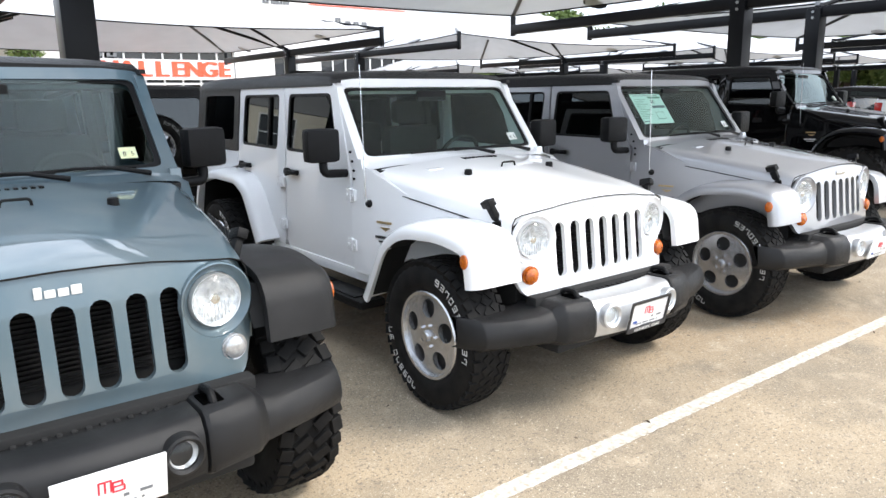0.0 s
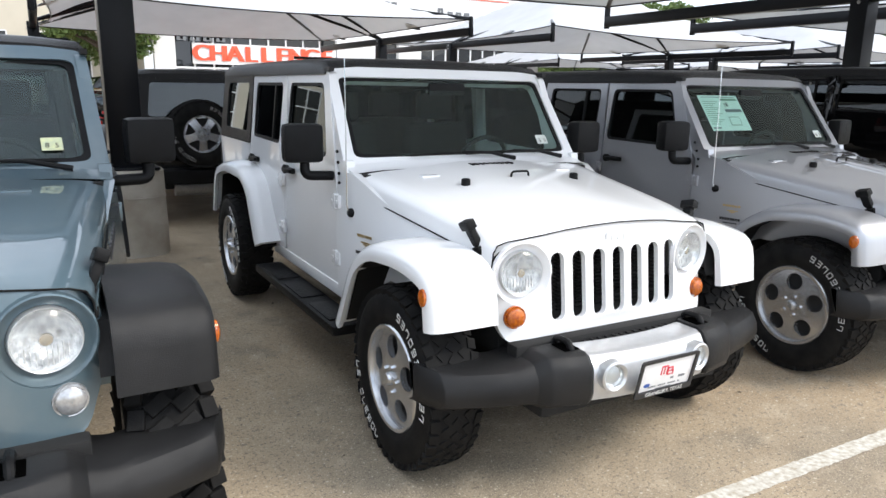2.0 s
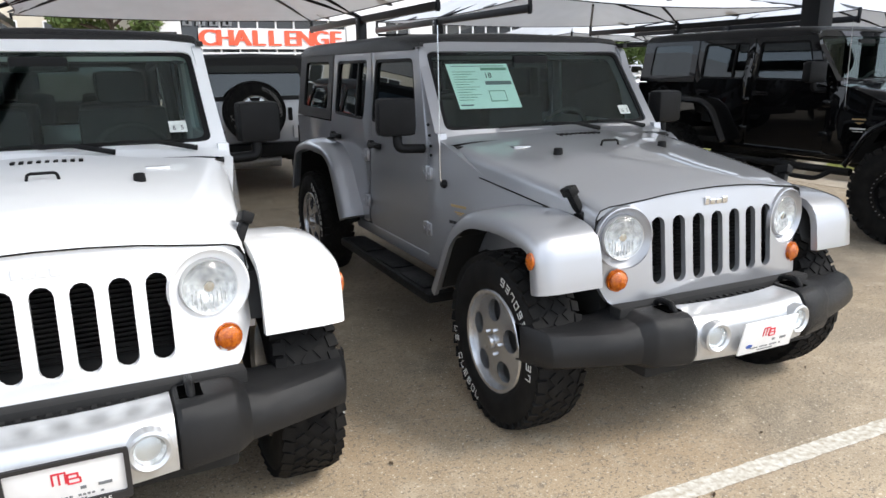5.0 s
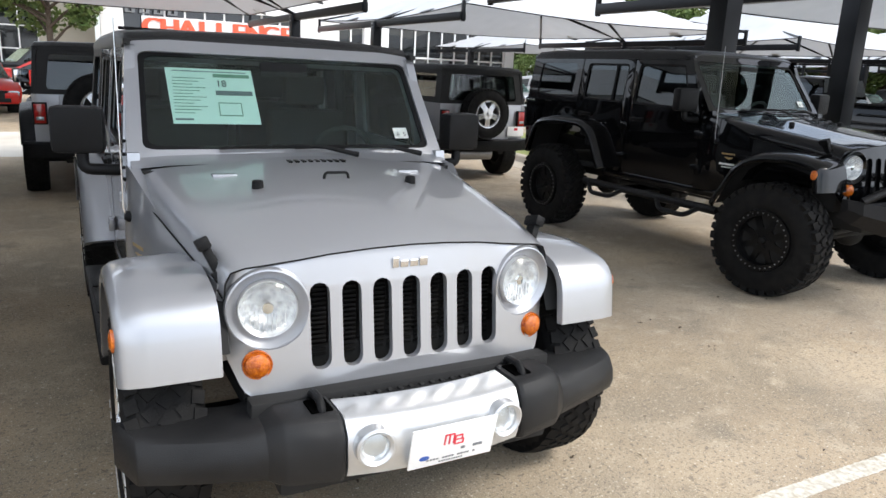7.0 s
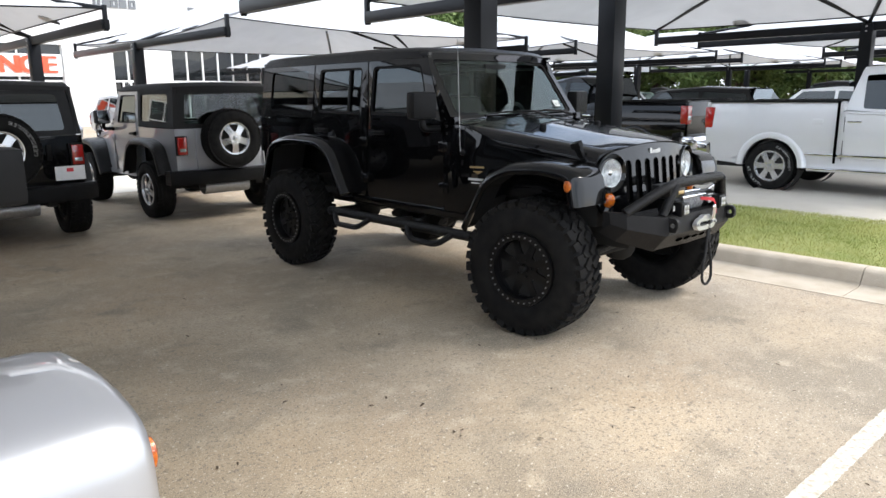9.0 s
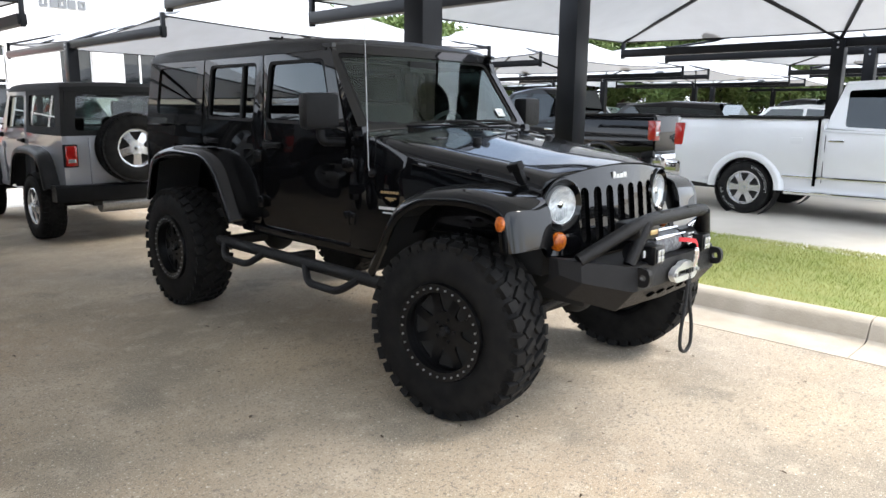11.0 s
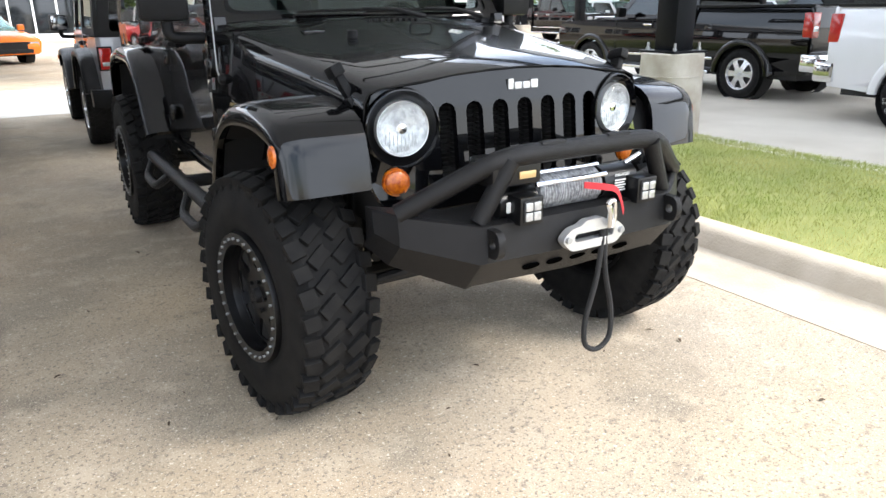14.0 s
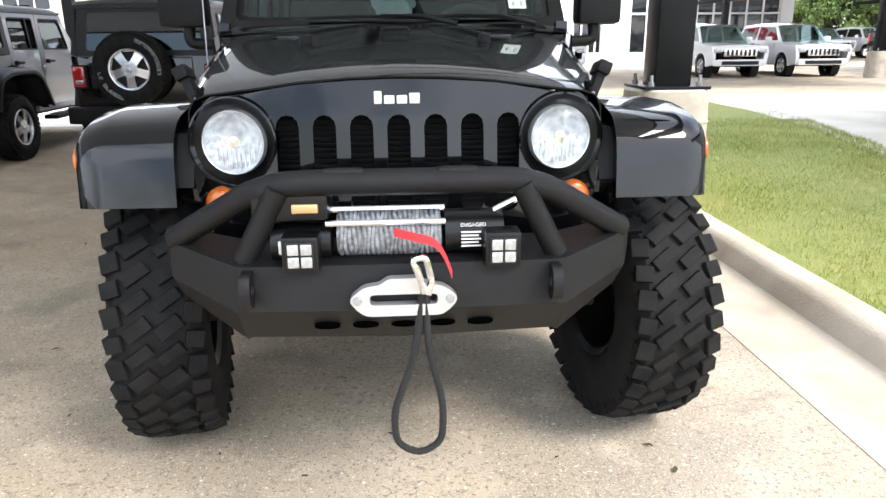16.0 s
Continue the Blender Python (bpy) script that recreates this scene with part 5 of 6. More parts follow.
def winch_bumper(car):
    root = new("winch_bumper")
    root.parent = car
    rings = []
    for x, yf, zt, zb, yb in ((-0.66, -0.48, 0.865, 0.73, -0.42), (-0.62, -0.58, 0.86, 0.68, -0.44), (-0.42, -0.735, 0.835, 0.605, -0.5), (-0.4, -0.745, 0.835, 0.615, -0.5), (0, -0.75, 0.835, 0.605, -0.5), (0.4, -0.745, 0.835, 0.615, -0.5), (0.42, -0.735, 0.835, 0.605, -0.5), (0.62, -0.58, 0.86, 0.68, -0.44), (0.66, -0.48, 0.865, 0.73, -0.42)):
        mid = zb + 0.48 * (zt - zb)
        rings.append([Vector(p) for p in ((x, yb, zb + 0.03), (x, yf + 0.09, zb), (x, yf, mid), (x, yf + 0.012, zt), (x, yf + 0.03, zt + 0.006), (x, yb, zt + 0.006))])
    sh = part("bumper_shell", loft(bmesh.new(), rings), POWDER, root, "textured black steel bumper shell", smooth=20)
    for k in range(5):
        bm = plate(circle(0, 0, 0.034, 18, 0.016), [], 0.01, lambda u, v, w: Vector((u, w - 0.004, v)))
        part("drain_slot", bm, VOID, sh).matrix_basis = pose(-0.2 + k * 0.1, -0.704, 0.662, 39, 0, 0)
    for s in (-1, 1):
        bm = plate(rounded([(-0.05, -0.045), (0.03, -0.045), (0.045, 0.0), (0.03, 0.045), (-0.05, 0.045)], 0.03, 3), [circle(0.005, 0, 0.016, 14)], 0.026, lambda u, v, w: Vector((w - 0.013, -u, v)))
        part("recovery_tab", bm, POWDER, sh).matrix_basis = pose(s * 0.385, -0.758, 0.785)
    hoop = [(-0.61, -0.55, 0.865), (-0.33, -0.71, 1.04), (0.33, -0.71, 1.04), (0.61, -0.55, 0.865)]
    bar = part("hoop_bar", tube(bmesh.new(), bend(hoop, 0.1, 5), 0.033, 12), POWDER, root, "bent black steel tube hoop")
    for s in (-1, 1):
        part("hoop_leg", tube(bmesh.new(), [(s * 0.3, -0.718, 1.03), (s * 0.4, -0.69, 0.84)], 0.03, 12), POWDER, bar)
        part("light_tab", boxed(s * 0.14 - 0.05, s * 0.14 + 0.05, -0.73, -0.7, 1.055, 1.077, 0.01), POWDER, bar)
    # winch
    wn = new("winch")
    wn.parent = car
    bm = tube(bmesh.new(), [(-0.165, -0.65, 0.895), (0.1, -0.65, 0.895)], 0.052, 20)
    part("rope_drum", bm, ROPE, wn, "grey synthetic rope wound on the drum")
    bm = bmesh.new()
    for k in range(22):
        x = -0.155 + k * 0.0115
        tube(bm, [(x + 0.003 * math.sin(a * 3 + k), -0.65 + 0.055 * math.cos(a), 0.895 + 0.055 * math.sin(a)) for a in (2 * math.pi * i / 14 for i in range(14))], 0.006, 5, closed=True)
    part("rope_layer", bm, ROPE, wn)
    for dz, dy in ((0.06, -0.66), (0.035, -0.705)):
        part("tie_bar", tube(bmesh.new(), [(-0.19, dy, 0.9 + dz), (0.11, dy, 0.9 + dz)], 0.008, 8), CHROME, wn)
    bm = tube(bmesh.new(), [(0.11, -0.65, 0.895), (0.26, -0.65, 0.895)], 0.058, 18)
    mt = part("winch_motor", bm, WHEEL_BLACK, wn)
    bm = bmesh.new()
    for k in range(5):
        box(bm, 0.15, 0.15 + 0.05 - 0.006 * (k % 2), -0.712, -0.709, 0.868 + k * 0.009, 0.872 + k * 0.009)
    part("motor_print", bm, LETTER_WHITE, mt, smooth=0)
    lettering("ENGAGED", 0.014, LETTER_WHITE, mt, pose(0.18, -0.712, 0.925) @ FACE, "motor_lettering")
    bm = tube(bmesh.new(), [(-0.33, -0.66, 0.88), (-0.18, -0.66, 0.88)], 0.05, 18)
    gh = part("gear_housing", bm, WHEEL_BLACK, wn)
    part("gear_badge", boxed(-0.31, -0.22, -0.715, -0.708, 0.86, 0.895, 0.004), LETTER_WHITE, gh)
    ctl = part("control_box", boxed(-0.37, -0.18, -0.72, -0.58, 0.945, 1.03, 0.015), WHEEL_BLACK, wn)
    part("box_badge", boxed(-0.27, -0.205, -0.724, -0.719, 0.967, 0.99, 0.004), GOLD, ctl)
    part("clutch_lever", tube(bmesh.new(), [(0.24, -0.66, 0.95), (0.3, -0.68, 0.985)], 0.009, 8), CHROME, wn)
    # fairlead
    fl = part("fairlead", plate(rounded([(-0.14, 0.0), (-0.1, -0.043), (0.1, -0.043), (0.14, 0.0), (0.1, 0.035), (0.06, 0.038), (0.04, 0.055), (-0.04, 0.055), (-0.06, 0.038), (-0.1, 0.035)], 0.02, 3), [rounded([(-0.085, -0.014), (0.085, -0.014), (0.085, 0.014), (-0.085, 0.014)], 0.013, 3)], 0.03, lambda u, v, w: Vector((u, -0.785 + w, 0.757 + v))), SATIN, root, "polished aluminium fairlead")
    for s in (-1, 1):
        bm = bmesh.new()
        bmesh.ops.create_cone(bm, cap_ends=True, segments=12, radius1=0.012, radius2=0.01, depth=0.012, matrix=pose(s * 0.115, -0.79, 0.757, 90, 0, 0))
        part("fairlead_bolt", bm, BOLT, fl)
    # led cubes
    for s in (-1, 1):
        led = part("led_cube", boxed(-0.045, 0.045, -0.045, 0.03, -0.045, 0.045, 0.006), WHEEL_BLACK, root, "small square work light")
        led.matrix_basis = pose(s * 0.25, -0.72, 0.872)
        part("led_bezel", boxed(-0.035, 0.035, -0.05, -0.044, -0.035, 0.035, 0.004), PLASTIC_GREY, led)
        for dx in (-1, 1):
            for dz in (-1, 1):
                part("led_lens", boxed(dx * 0.016 - 0.014, dx * 0.016 + 0.014, -0.055, -0.049, dz * 0.016 - 0.014, dz * 0.016 + 0.014, 0.004), WHITE_LENS, led)
    # hook, straps
    hk = part("hook", tube(bmesh.new(), bend([(0.05, -0.8, 0.78), (0.035, -0.815, 0.84), (0.02, -0.815, 0.87), (0.055, -0.81, 0.875), (0.07, -0.8, 0.81), (0.06, -0.8, 0.775)], 0.02), 0.009, 8), CHROME, wn)
    pts = [(-0.02, -0.745, 0.92), (0.03, -0.78, 0.915), (0.08, -0.79, 0.905), (0.105, -0.79, 0.865), (0.12, -0.79, 0.82)]
    bm = loft(bmesh.new(), [[Vector((x, y, z + d)) for d in (-0.011, 0.011)] + [Vector((x, y + 0.003, z + d)) for d in (0.011, -0.011)] for x, y, z in bend(pts, 0.05)])
    part("red_tag", bm, STRAP_RED, wn, "frayed red pull strap")
    loop = bend([(0.05, -0.81, 0.79), (0.03, -0.82, 0.62), (-0.03, -0.83, 0.46), (-0.025, -0.83, 0.37), (0.035, -0.83, 0.335), (0.095, -0.83, 0.37), (0.1, -0.825, 0.48), (0.06, -0.815, 0.64), (0.06, -0.81, 0.79)], 0.07, 4)
    part("hanging_loop", tube(bmesh.new(), [p + Vector((-0.004, 0.035, -0.01)) for p in loop], 0.0095, 8), STRAP_BLACK, wn, "black webbing loop hanging from the hook")


winch_bumper(car)
part("dash_papers", boxed(-0.28, 0.05, 0.9, 1.05, 1.43, 1.437, 0.002), PAPER, car).rotation_euler = (0.0, 0.0, 0.06)
for s in (-1, 1):
    part("lower_link", tube(bmesh.new(), [(s * 0.5, 0.02, 0.5), (s * 0.42, 0.85, 0.62)], 0.03, 10), POWDER, car)
    part("upper_link", tube(bmesh.new(), [(s * 0.45, -0.05, 0.55), (s * 0.38, 0.8, 0.72)], 0.025, 10), POWDER, car)
    part("damper", tube(bmesh.new(), [(s * 0.56, -0.06, 0.5), (s * 0.5, -0.05, 1.1)], 0.035, 12), POWDER, car)
for s in (-1, 1):
    bm = bmesh.new()
    tube(bm, [(s * 0.5 + 0.055 * math.cos(a), 0.06 + 0.055 * math.sin(a), 0.5 + 0.011 * a) for a in (i * 0.4 for i in range(100))], 0.008, 5)
    part("coil_spring", bm, STEEL_DARK, car)
part("steering_link", tube(bmesh.new(), [(-0.7, -0.2, 0.5), (0.5, -0.22, 0.62)], 0.022, 10), POWDER, car)
for s in (-1, 1):
    st = new("rock_step")
    st.parent = car
    part("step_tube", tube(bmesh.new(), [(s * 0.86, 0.55, 0.6), (s * 0.86, 2.35, 0.6)], 0.038, 12), POWDER, st, "black round steel step")
    for y in (0.85, 1.85):
        part("step_hoop", tube(bmesh.new(), bend([(s * 0.87, y - 0.12, 0.6), (s * 0.94, y, 0.51), (s * 0.94, y + 0.3, 0.51), (s * 0.87, y + 0.42, 0.6)], 0.06), 0.024, 10), POWDER, st)
    part("step_mount", boxed(min(s * 0.7, s * 0.86), max(s * 0.7, s * 0.86), 1.4, 1.46, 0.58, 0.64, 0.005), POWDER, st)

# cars parked nose-out behind, seen from the rear
def rear_car(x, rear_y, label, body, short=False):
    wb = 2.424 if short else 2.947
    c, b, w = off_road_car(pose(x, rear_y + wb + 0.76, 0, 0, 0, 180), label, body, "rear", short=short, group="rear row cars")
    for s in (-1, 1):
        for y in (0, wb):
            wheel(c, s * 0.79, y, 0.39, s, R=0.39, W=0.25, rim_r=0.21, style="five_spoke", letters=False)
    return c


rear_car(2.9, 9.95, "black four-door off-road car showing its spare wheel", PAINT_MAROON)
rear_car(5.45, 10.6, "grey four-door off-road car with black hardtop, tail towards the lane", PAINT_GREY)
rear_car(8.1, 10.6, "black four-door off-road car with white-lettered spare tyre", PAINT_MAROON)
rear_car(10.85, 10.95, "silver two-door off-road car with black soft top", PAINT_GREY, short=True)


# ---- ordinary cars ----
def lofted_car(m, label, body, kind, group="far cars", lod=1):
    """kind: sedan, suv or pickup; nose towards -y, origin under the middle."""
    c = thing("pickup" if kind == "pickup" else "car", m, label, "pickup truck" if kind == "pickup" else "car", group)
    L, W = {"sedan": (4.6, 0.9), "suv": (4.75, 0.95), "pickup": (5.82, 1.0)}[kind]
    f, r = -L / 2, L / 2
    if kind == "sedan":
        belt = [(f, 0.62), (f + 0.1, 0.72), (f + 1.1, 0.92), (0, 0.95), (r - 0.9, 1.0), (r - 0.05, 1.02), (r, 0.95)]
        cab = [(f + 1.05, 0.9), (f + 1.95, 1.42), (0.35, 1.46), (r - 1.25, 1.38), (r - 0.5, 1.0)]
        axles, R = (f + 0.9, r - 0.95), 0.33
    elif kind == "suv":
        belt = [(f, 0.85), (f + 0.08, 1.02), (f + 1.2, 1.1), (0, 1.12), (r - 0.2, 1.14), (r, 1.05)]
        cab = [(f + 1.15, 1.08), (f + 1.85, 1.68), (0.6, 1.76), (r - 0.5, 1.7), (r - 0.1, 1.12)]
        axles, R = (f + 0.9, r - 0.95), 0.37
    else:
        r = 2.8
        belt = [(f, 0.98), (f + 0.06, 1.16), (f + 1.45, 1.25), (f + 3.5, 1.3), (f + 3.52, 1.43), (r - 0.05, 1.46), (r, 1.42)]
        cab = [(f + 1.4, 1.23), (f + 2.1, 1.9), (f + 2.7, 2.0), (f + 3.35, 1.97), (f + 3.52, 1.36)]
        axles, R = (f + 0.98, f + 0.98 + 3.57), 0.4
    zb = 0.35 if kind != "sedan" else 0.24
    # body side with wheel cut-outs
    arch = []
    for ay in axles:
        ar = R + 0.06
        n0 = [(ay + ar * math.cos(a), R + ar * math.sin(a)) for a in (math.pi * i / 12 for i in range(12, -1, -1))]
        arch.append([p for p in n0 if p[1] > zb])
    low = [(f + 0.03, zb + 0.08), *[(p[0], p[1]) for p in arch[0]], *[(p[0], p[1]) for p in arch[1]], (r - 0.03, zb + 0.1)]
    outl = low + belt[::-1]
    waist = 0.62 * belt[3][1] + 0.12

    def tuck(v):
        """How far the side leans in above and below its waistline."""
        return 0.07 * ((v - waist) / 0.5) ** 2

    lip = 1.7 if kind == "pickup" else 1.0
    for s in (-1, 1):
        part("body_side", plate(outl, [], 0.12, lambda u, v, w, s=s: Vector((s * (W - w - tuck(v)), u, v)), [zb + 0.12 * k for k in range(1, 10)]), body, c, smooth=40)
        for ay in axles:
            bm = bmesh.new()
            ar = R + 0.06
            rings = [[Vector((s * (W - 0.02 + o), ay + (ar + q) * math.cos(a), R + (ar + q) * math.sin(a))) for o, q in ((-0.02, -0.005), (0.02 * lip, 0.0), (0.026 * lip, 0.035 * lip), (0.018 * lip, 0.055 * lip), (-0.03, 0.075 * lip))] for a in (math.pi * i / 14 for i in range(15))]
            part("arch_lip", loft(bm, rings), body, c, smooth=50)
            part("arch_liner", lathe(bmesh.new(), [(ar, -0.13), (ar, 0.13)], 24), UNDER, c).matrix_basis = pose(s * (W - 0.16), ay, R)
    rings = []
    for y, z in belt:
        k = 0.0
        w = W - 0.01
        rings.append([Vector((x, y, zz)) for x, zz in ((-w, z - 0.03), (-w * 0.93, z + 0.0), (-w * 0.5, z + 0.025), (0, z + 0.03), (w * 0.5, z + 0.025), (w * 0.93, z), (w, z - 0.03))])
    if kind == "pickup":
        part("hood", loft(bmesh.new(), rings[:4], closed=False), body, c)
        bm = bmesh.new()
        box(bm, -W + 0.1, W - 0.1, f + 3.5, r - 0.06, 0.85, 0.9, 0.01)
        part("bed_floor", bm, UNDER, c)
        part("tailgate", boxed(-W + 0.05, W - 0.05, r - 0.07, r, 0.72, 1.44, 0.02), body, c)
        part("bed_rail", boxed(-W + 0.02, -W + 0.14, f + 3.55, r - 0.05, 1.435, 1.475, 0.012), PLASTIC, c)
        part("bed_rail", boxed(W - 0.14, W - 0.02, f + 3.55, r - 0.05, 1.435, 1.475, 0.012), PLASTIC, c)
        part("bed_front", boxed(-W + 0.08, W - 0.08, f + 3.5, f + 3.56, 0.8, 1.44, 0.01), body, c)
        part("rear_bumper", boxed(-W + 0.0, W - 0.0, r - 0.12, r + 0.16, 0.5, 0.76, 0.04), CHROME, c)
        for s in (-1, 1):
            part("cab_gap", boxed(s * W - 0.045, s * W + 0.002, f + 3.535, f + 3.565, 0.5, 1.44, 0.004), VOID, c, smooth=0)
            part("fuel_door", boxed(s * (W - 0.02) - 0.012, s * (W - 0.02) + 0.012, axles[1] - 0.78, axles[1] - 0.62, 1.0, 1.18, 0.01), body, c)
        part("front_bumper", boxed(-W + 0.03, W - 0.03, f - 0.12, f + 0.08, 0.5, 0.76, 0.05), CHROME if body is PAINT_BLACK else body, c)
    else:
        part("hood_and_deck", loft(bmesh.new(), rings, closed=False), body, c)
        part("rear_bumper", boxed(-W + 0.1, W - 0.1, r - 0.1, r + 0.05, zb + 0.1, 0.72, 0.05), body, c)
        part("tail_panel", boxed(-W + 0.13, W - 0.13, r - 0.06, r - 0.005, 0.6, belt[-1][1] + 0.02, 0.01), body, c)
        part("front_bumper", boxed(-W + 0.09, W - 0.09, f - 0.04, f + 0.15, zb + 0.04, 0.6, 0.05), body, c)
    nose_z = belt[1][1]
    g = part("grille", boxed(-0.55, 0.55, f - 0.035, f + 0.06, nose_z - 0.33, nose_z - 0.08, 0.02), CHROME if kind != "sedan" else PLASTIC, c)
    if kind == "suv":
        for k in range(7):
            part("grille_slot", boxed(-0.47 + k * 0.145, -0.4 + k * 0.145, f - 0.042, f - 0.03, nose_z - 0.3, nose_z - 0.11, 0.004), UNDER, g, smooth=0)
    else:
        part("grille_mouth", boxed(-0.48, 0.48, f - 0.042, f - 0.03, nose_z - 0.29, nose_z - 0.12, 0.004), UNDER, g, smooth=0)
    part("lower_intake", boxed(-0.62, 0.62, f - 0.055, f + 0.02, zb + 0.08, zb + 0.2, 0.015), UNDER, c)
    for s in (-1, 1):
        part("headlamp", boxed(s * (W - 0.2) - 0.14, s * (W - 0.2) + 0.14, f - 0.015, f + 0.2, nose_z - 0.22, nose_z - 0.08, 0.04), WHITE_LENS, c)
        tl = part("taillight", boxed(s * (W - 0.1) - 0.1, s * (W - 0.1) + 0.1, r - 0.14, r + 0.014, belt[-1][1] - 0.43, belt[-1][1] - 0.06, 0.025), RED_LENS, c)
        part("reverse_lens", boxed(s * (W - 0.1) - 0.06, s * (W - 0.1) + 0.06, r + 0.005, r + 0.016, belt[-1][1] - 0.34, belt[-1][1] - 0.26, 0.004), WHITE_LENS, tl)
        part("door_mirror", boxed(s * (W + 0.1) - 0.1, s * (W + 0.1) + 0.1, cab[0][0] + 0.45, cab[0][0] + 0.56, belt[2][1] + 0.02, belt[2][1] + 0.2, 0.04), body if kind != "pickup" else PLASTIC, c)
    # cabin: roof, posts and panes
    cw = W - 0.13
    tw = W - 0.3
    zlo, zhi = cab[0][1], max(p[1] for p in cab)

    def cx(z):
        return cw + (tw - cw) * max(0.0, (z - zlo) / (zhi - zlo))

    rings = [[Vector((x, y, zz)) for x, zz in ((-cx(z), z - 0.05), (-cx(z) + 0.06, z - 0.005), (0, z + 0.02), (cx(z) - 0.06, z - 0.005), (cx(z), z - 0.05))] for y, z in cab[1:-1]]
    part("roof", loft(bmesh.new(), rings, closed=False), body, c)

    def pane(name, a, d):
        bm = loft(bmesh.new(), [[Vector((x, p[0] + o, p[1])) for x in (-cx(p[1]) + 0.02, cx(p[1]) - 0.02)] + [Vector((x, p[0] + o + 0.006, p[1])) for x in (cx(p[1]) - 0.02, -cx(p[1]) + 0.02)] for p, o in ((a, 0), (d, 0))])
        return part(name, bm, GLASS_TINT if name == "rear_window" else GLASS_CLEAR, c, shadow=False)

    pane("windshield", cab[0], (cab[1][0], cab[1][1] - 0.02))
    pane("rear_window", (cab[-2][0], cab[-2][1] - 0.02), cab[-1])
    top = [(p[0], p[1] - 0.04) for p in cab]
    for s in (-1, 1):
        fx = lambda u, v, w, s=s: Vector((s * (cx(v) - w), u, v))
        y0, y1 = cab[0][0], cab[-1][0]
        midy = (y0 + y1) / 2 + 0.15
        w1 = [(cab[0][0] + 0.32, zlo + 0.09), (midy - 0.05, zlo + 0.09), (midy - 0.05, zhi - 0.13), (cab[1][0] + 0.1, zhi - 0.15)]
        w2 = [(midy + 0.05, zlo + 0.09), (cab[-1][0] - 0.25, zlo + 0.11), (cab[-2][0] - 0.06, cab[-2][1] - 0.13), (midy + 0.05, zhi - 0.13)]
        fr = part("window_frame", plate(top, [rounded(w1, 0.04, 2), rounded(w2, 0.04, 2)], 0.03, fx), body, c, smooth=30)
        for w in (w1, w2):
            part("side_window", plate(w, [], 0.004, lambda u, v, q: fx(u, v, q + 0.012)), GLASS_TINT, fr, shadow=False)
        for y in ((midy - 0.15, y1 - 0.45) if kind != "pickup" else (midy - 0.12, y1 - 0.2)):
            part("door_handle", boxed(s * (W - 0.012) - 0.012, s * (W - 0.012) + 0.012, y - 0.1, y + 0.1, belt[2][1] - 0.12, belt[2][1] - 0.09, 0.006), CHROME, c)
        for y in (y0 + 0.28, midy, y1 - 0.06):
            part("door_gap", boxed(s * (W - 0.006) - 0.004, s * (W - 0.006) + 0.004, y - 0.004, y + 0.004, zb + 0.2, belt[2][1] - 0.03), UNDER, c, smooth=0)
        if kind == "pickup":
            part("side_trim", boxed(s * W - 0.008, s * W + 0.008, axles[0] + 0.55, axles[1] - 0.55, 0.6, 0.64, 0.004), CHROME, c)
            part("running_board", boxed(s * (W - 0.04) - 0.07, s * (W - 0.04) + 0.07, axles[0] + 0.6, axles[1] - 0.6, 0.36, 0.42, 0.015), CHROME, c)
    part("cabin_floor", boxed(-W + 0.12, W - 0.12, f + 0.3, r - 0.2, zb, zb + 0.12), UNDER, c, smooth=0)
    bm = bmesh.new()
    for x in (-0.38, 0.38):
        box(bm, x - 0.24, x + 0.24, midy - 0.25, midy - 0.1, zlo - 0.3, zlo + 0.28, 0.05)
    part("seats", bm, SEAT, c)
    for s in (-1, 1):
        for ay in axles:
            wheel(c, s * (W - 0.13), ay, R, s, R=R, W=0.24 if kind != "sedan" else 0.2, rim_r=R * 0.63, style="six_spoke" if kind == "pickup" else "five_spoke", rim_mat=ALLOY, letters=(kind == "pickup" and body is PAINT_TRUCK))
    return c


lofted_car(pose(19.4, 5.29, 0), "bright silver crew-cab pickup with chrome wheels", PAINT_TRUCK, "pickup", "pickups")
lofted_car(pose(20.5, 11.85, 0, 0, 0, 180), "black crew-cab pickup with chrome bumper", PAINT_BLACK, "pickup", "pickups")
proto = {
    "red": lofted_car(pose(2.95, 26.6, 0, 0, 0, 8), "red four-door saloon facing the lane", PAINT_RED, "sedan"),
    "orange": lofted_car(pose(8.7, 29.6, 0, 0, 0, 20), "orange four-door saloon facing the lane", PAINT_ORANGE, "sedan"),
    "white": lofted_car(pose(25.5, 53.0, 0, 0, 0, -15), "white sport utility car in a far row", PAINT_WHITE, "suv"),
    "dark": lofted_car(pose(32.5, 55.5, 0, 0, 0, -15), "dark sport utility car in a far row", PAINT_BLACK, "suv"),
    "pale": lofted_car(pose(38.5, 57.5, 0, 0, 0, -15), "silver sport utility car in a far row", PAINT_TRUCK, "suv"),
    "truck": lofted_car(pose(4.6, 43.0, 0, 0, 0, -70), "dark pickup parked before the building", PAINT_BLACK, "pickup"),
    "grey": lofted_car(pose(27.2, 12.0, 0, 0, 0, 180), "grey saloon parked under the canopy", PAINT_GREY, "sedan"),
}
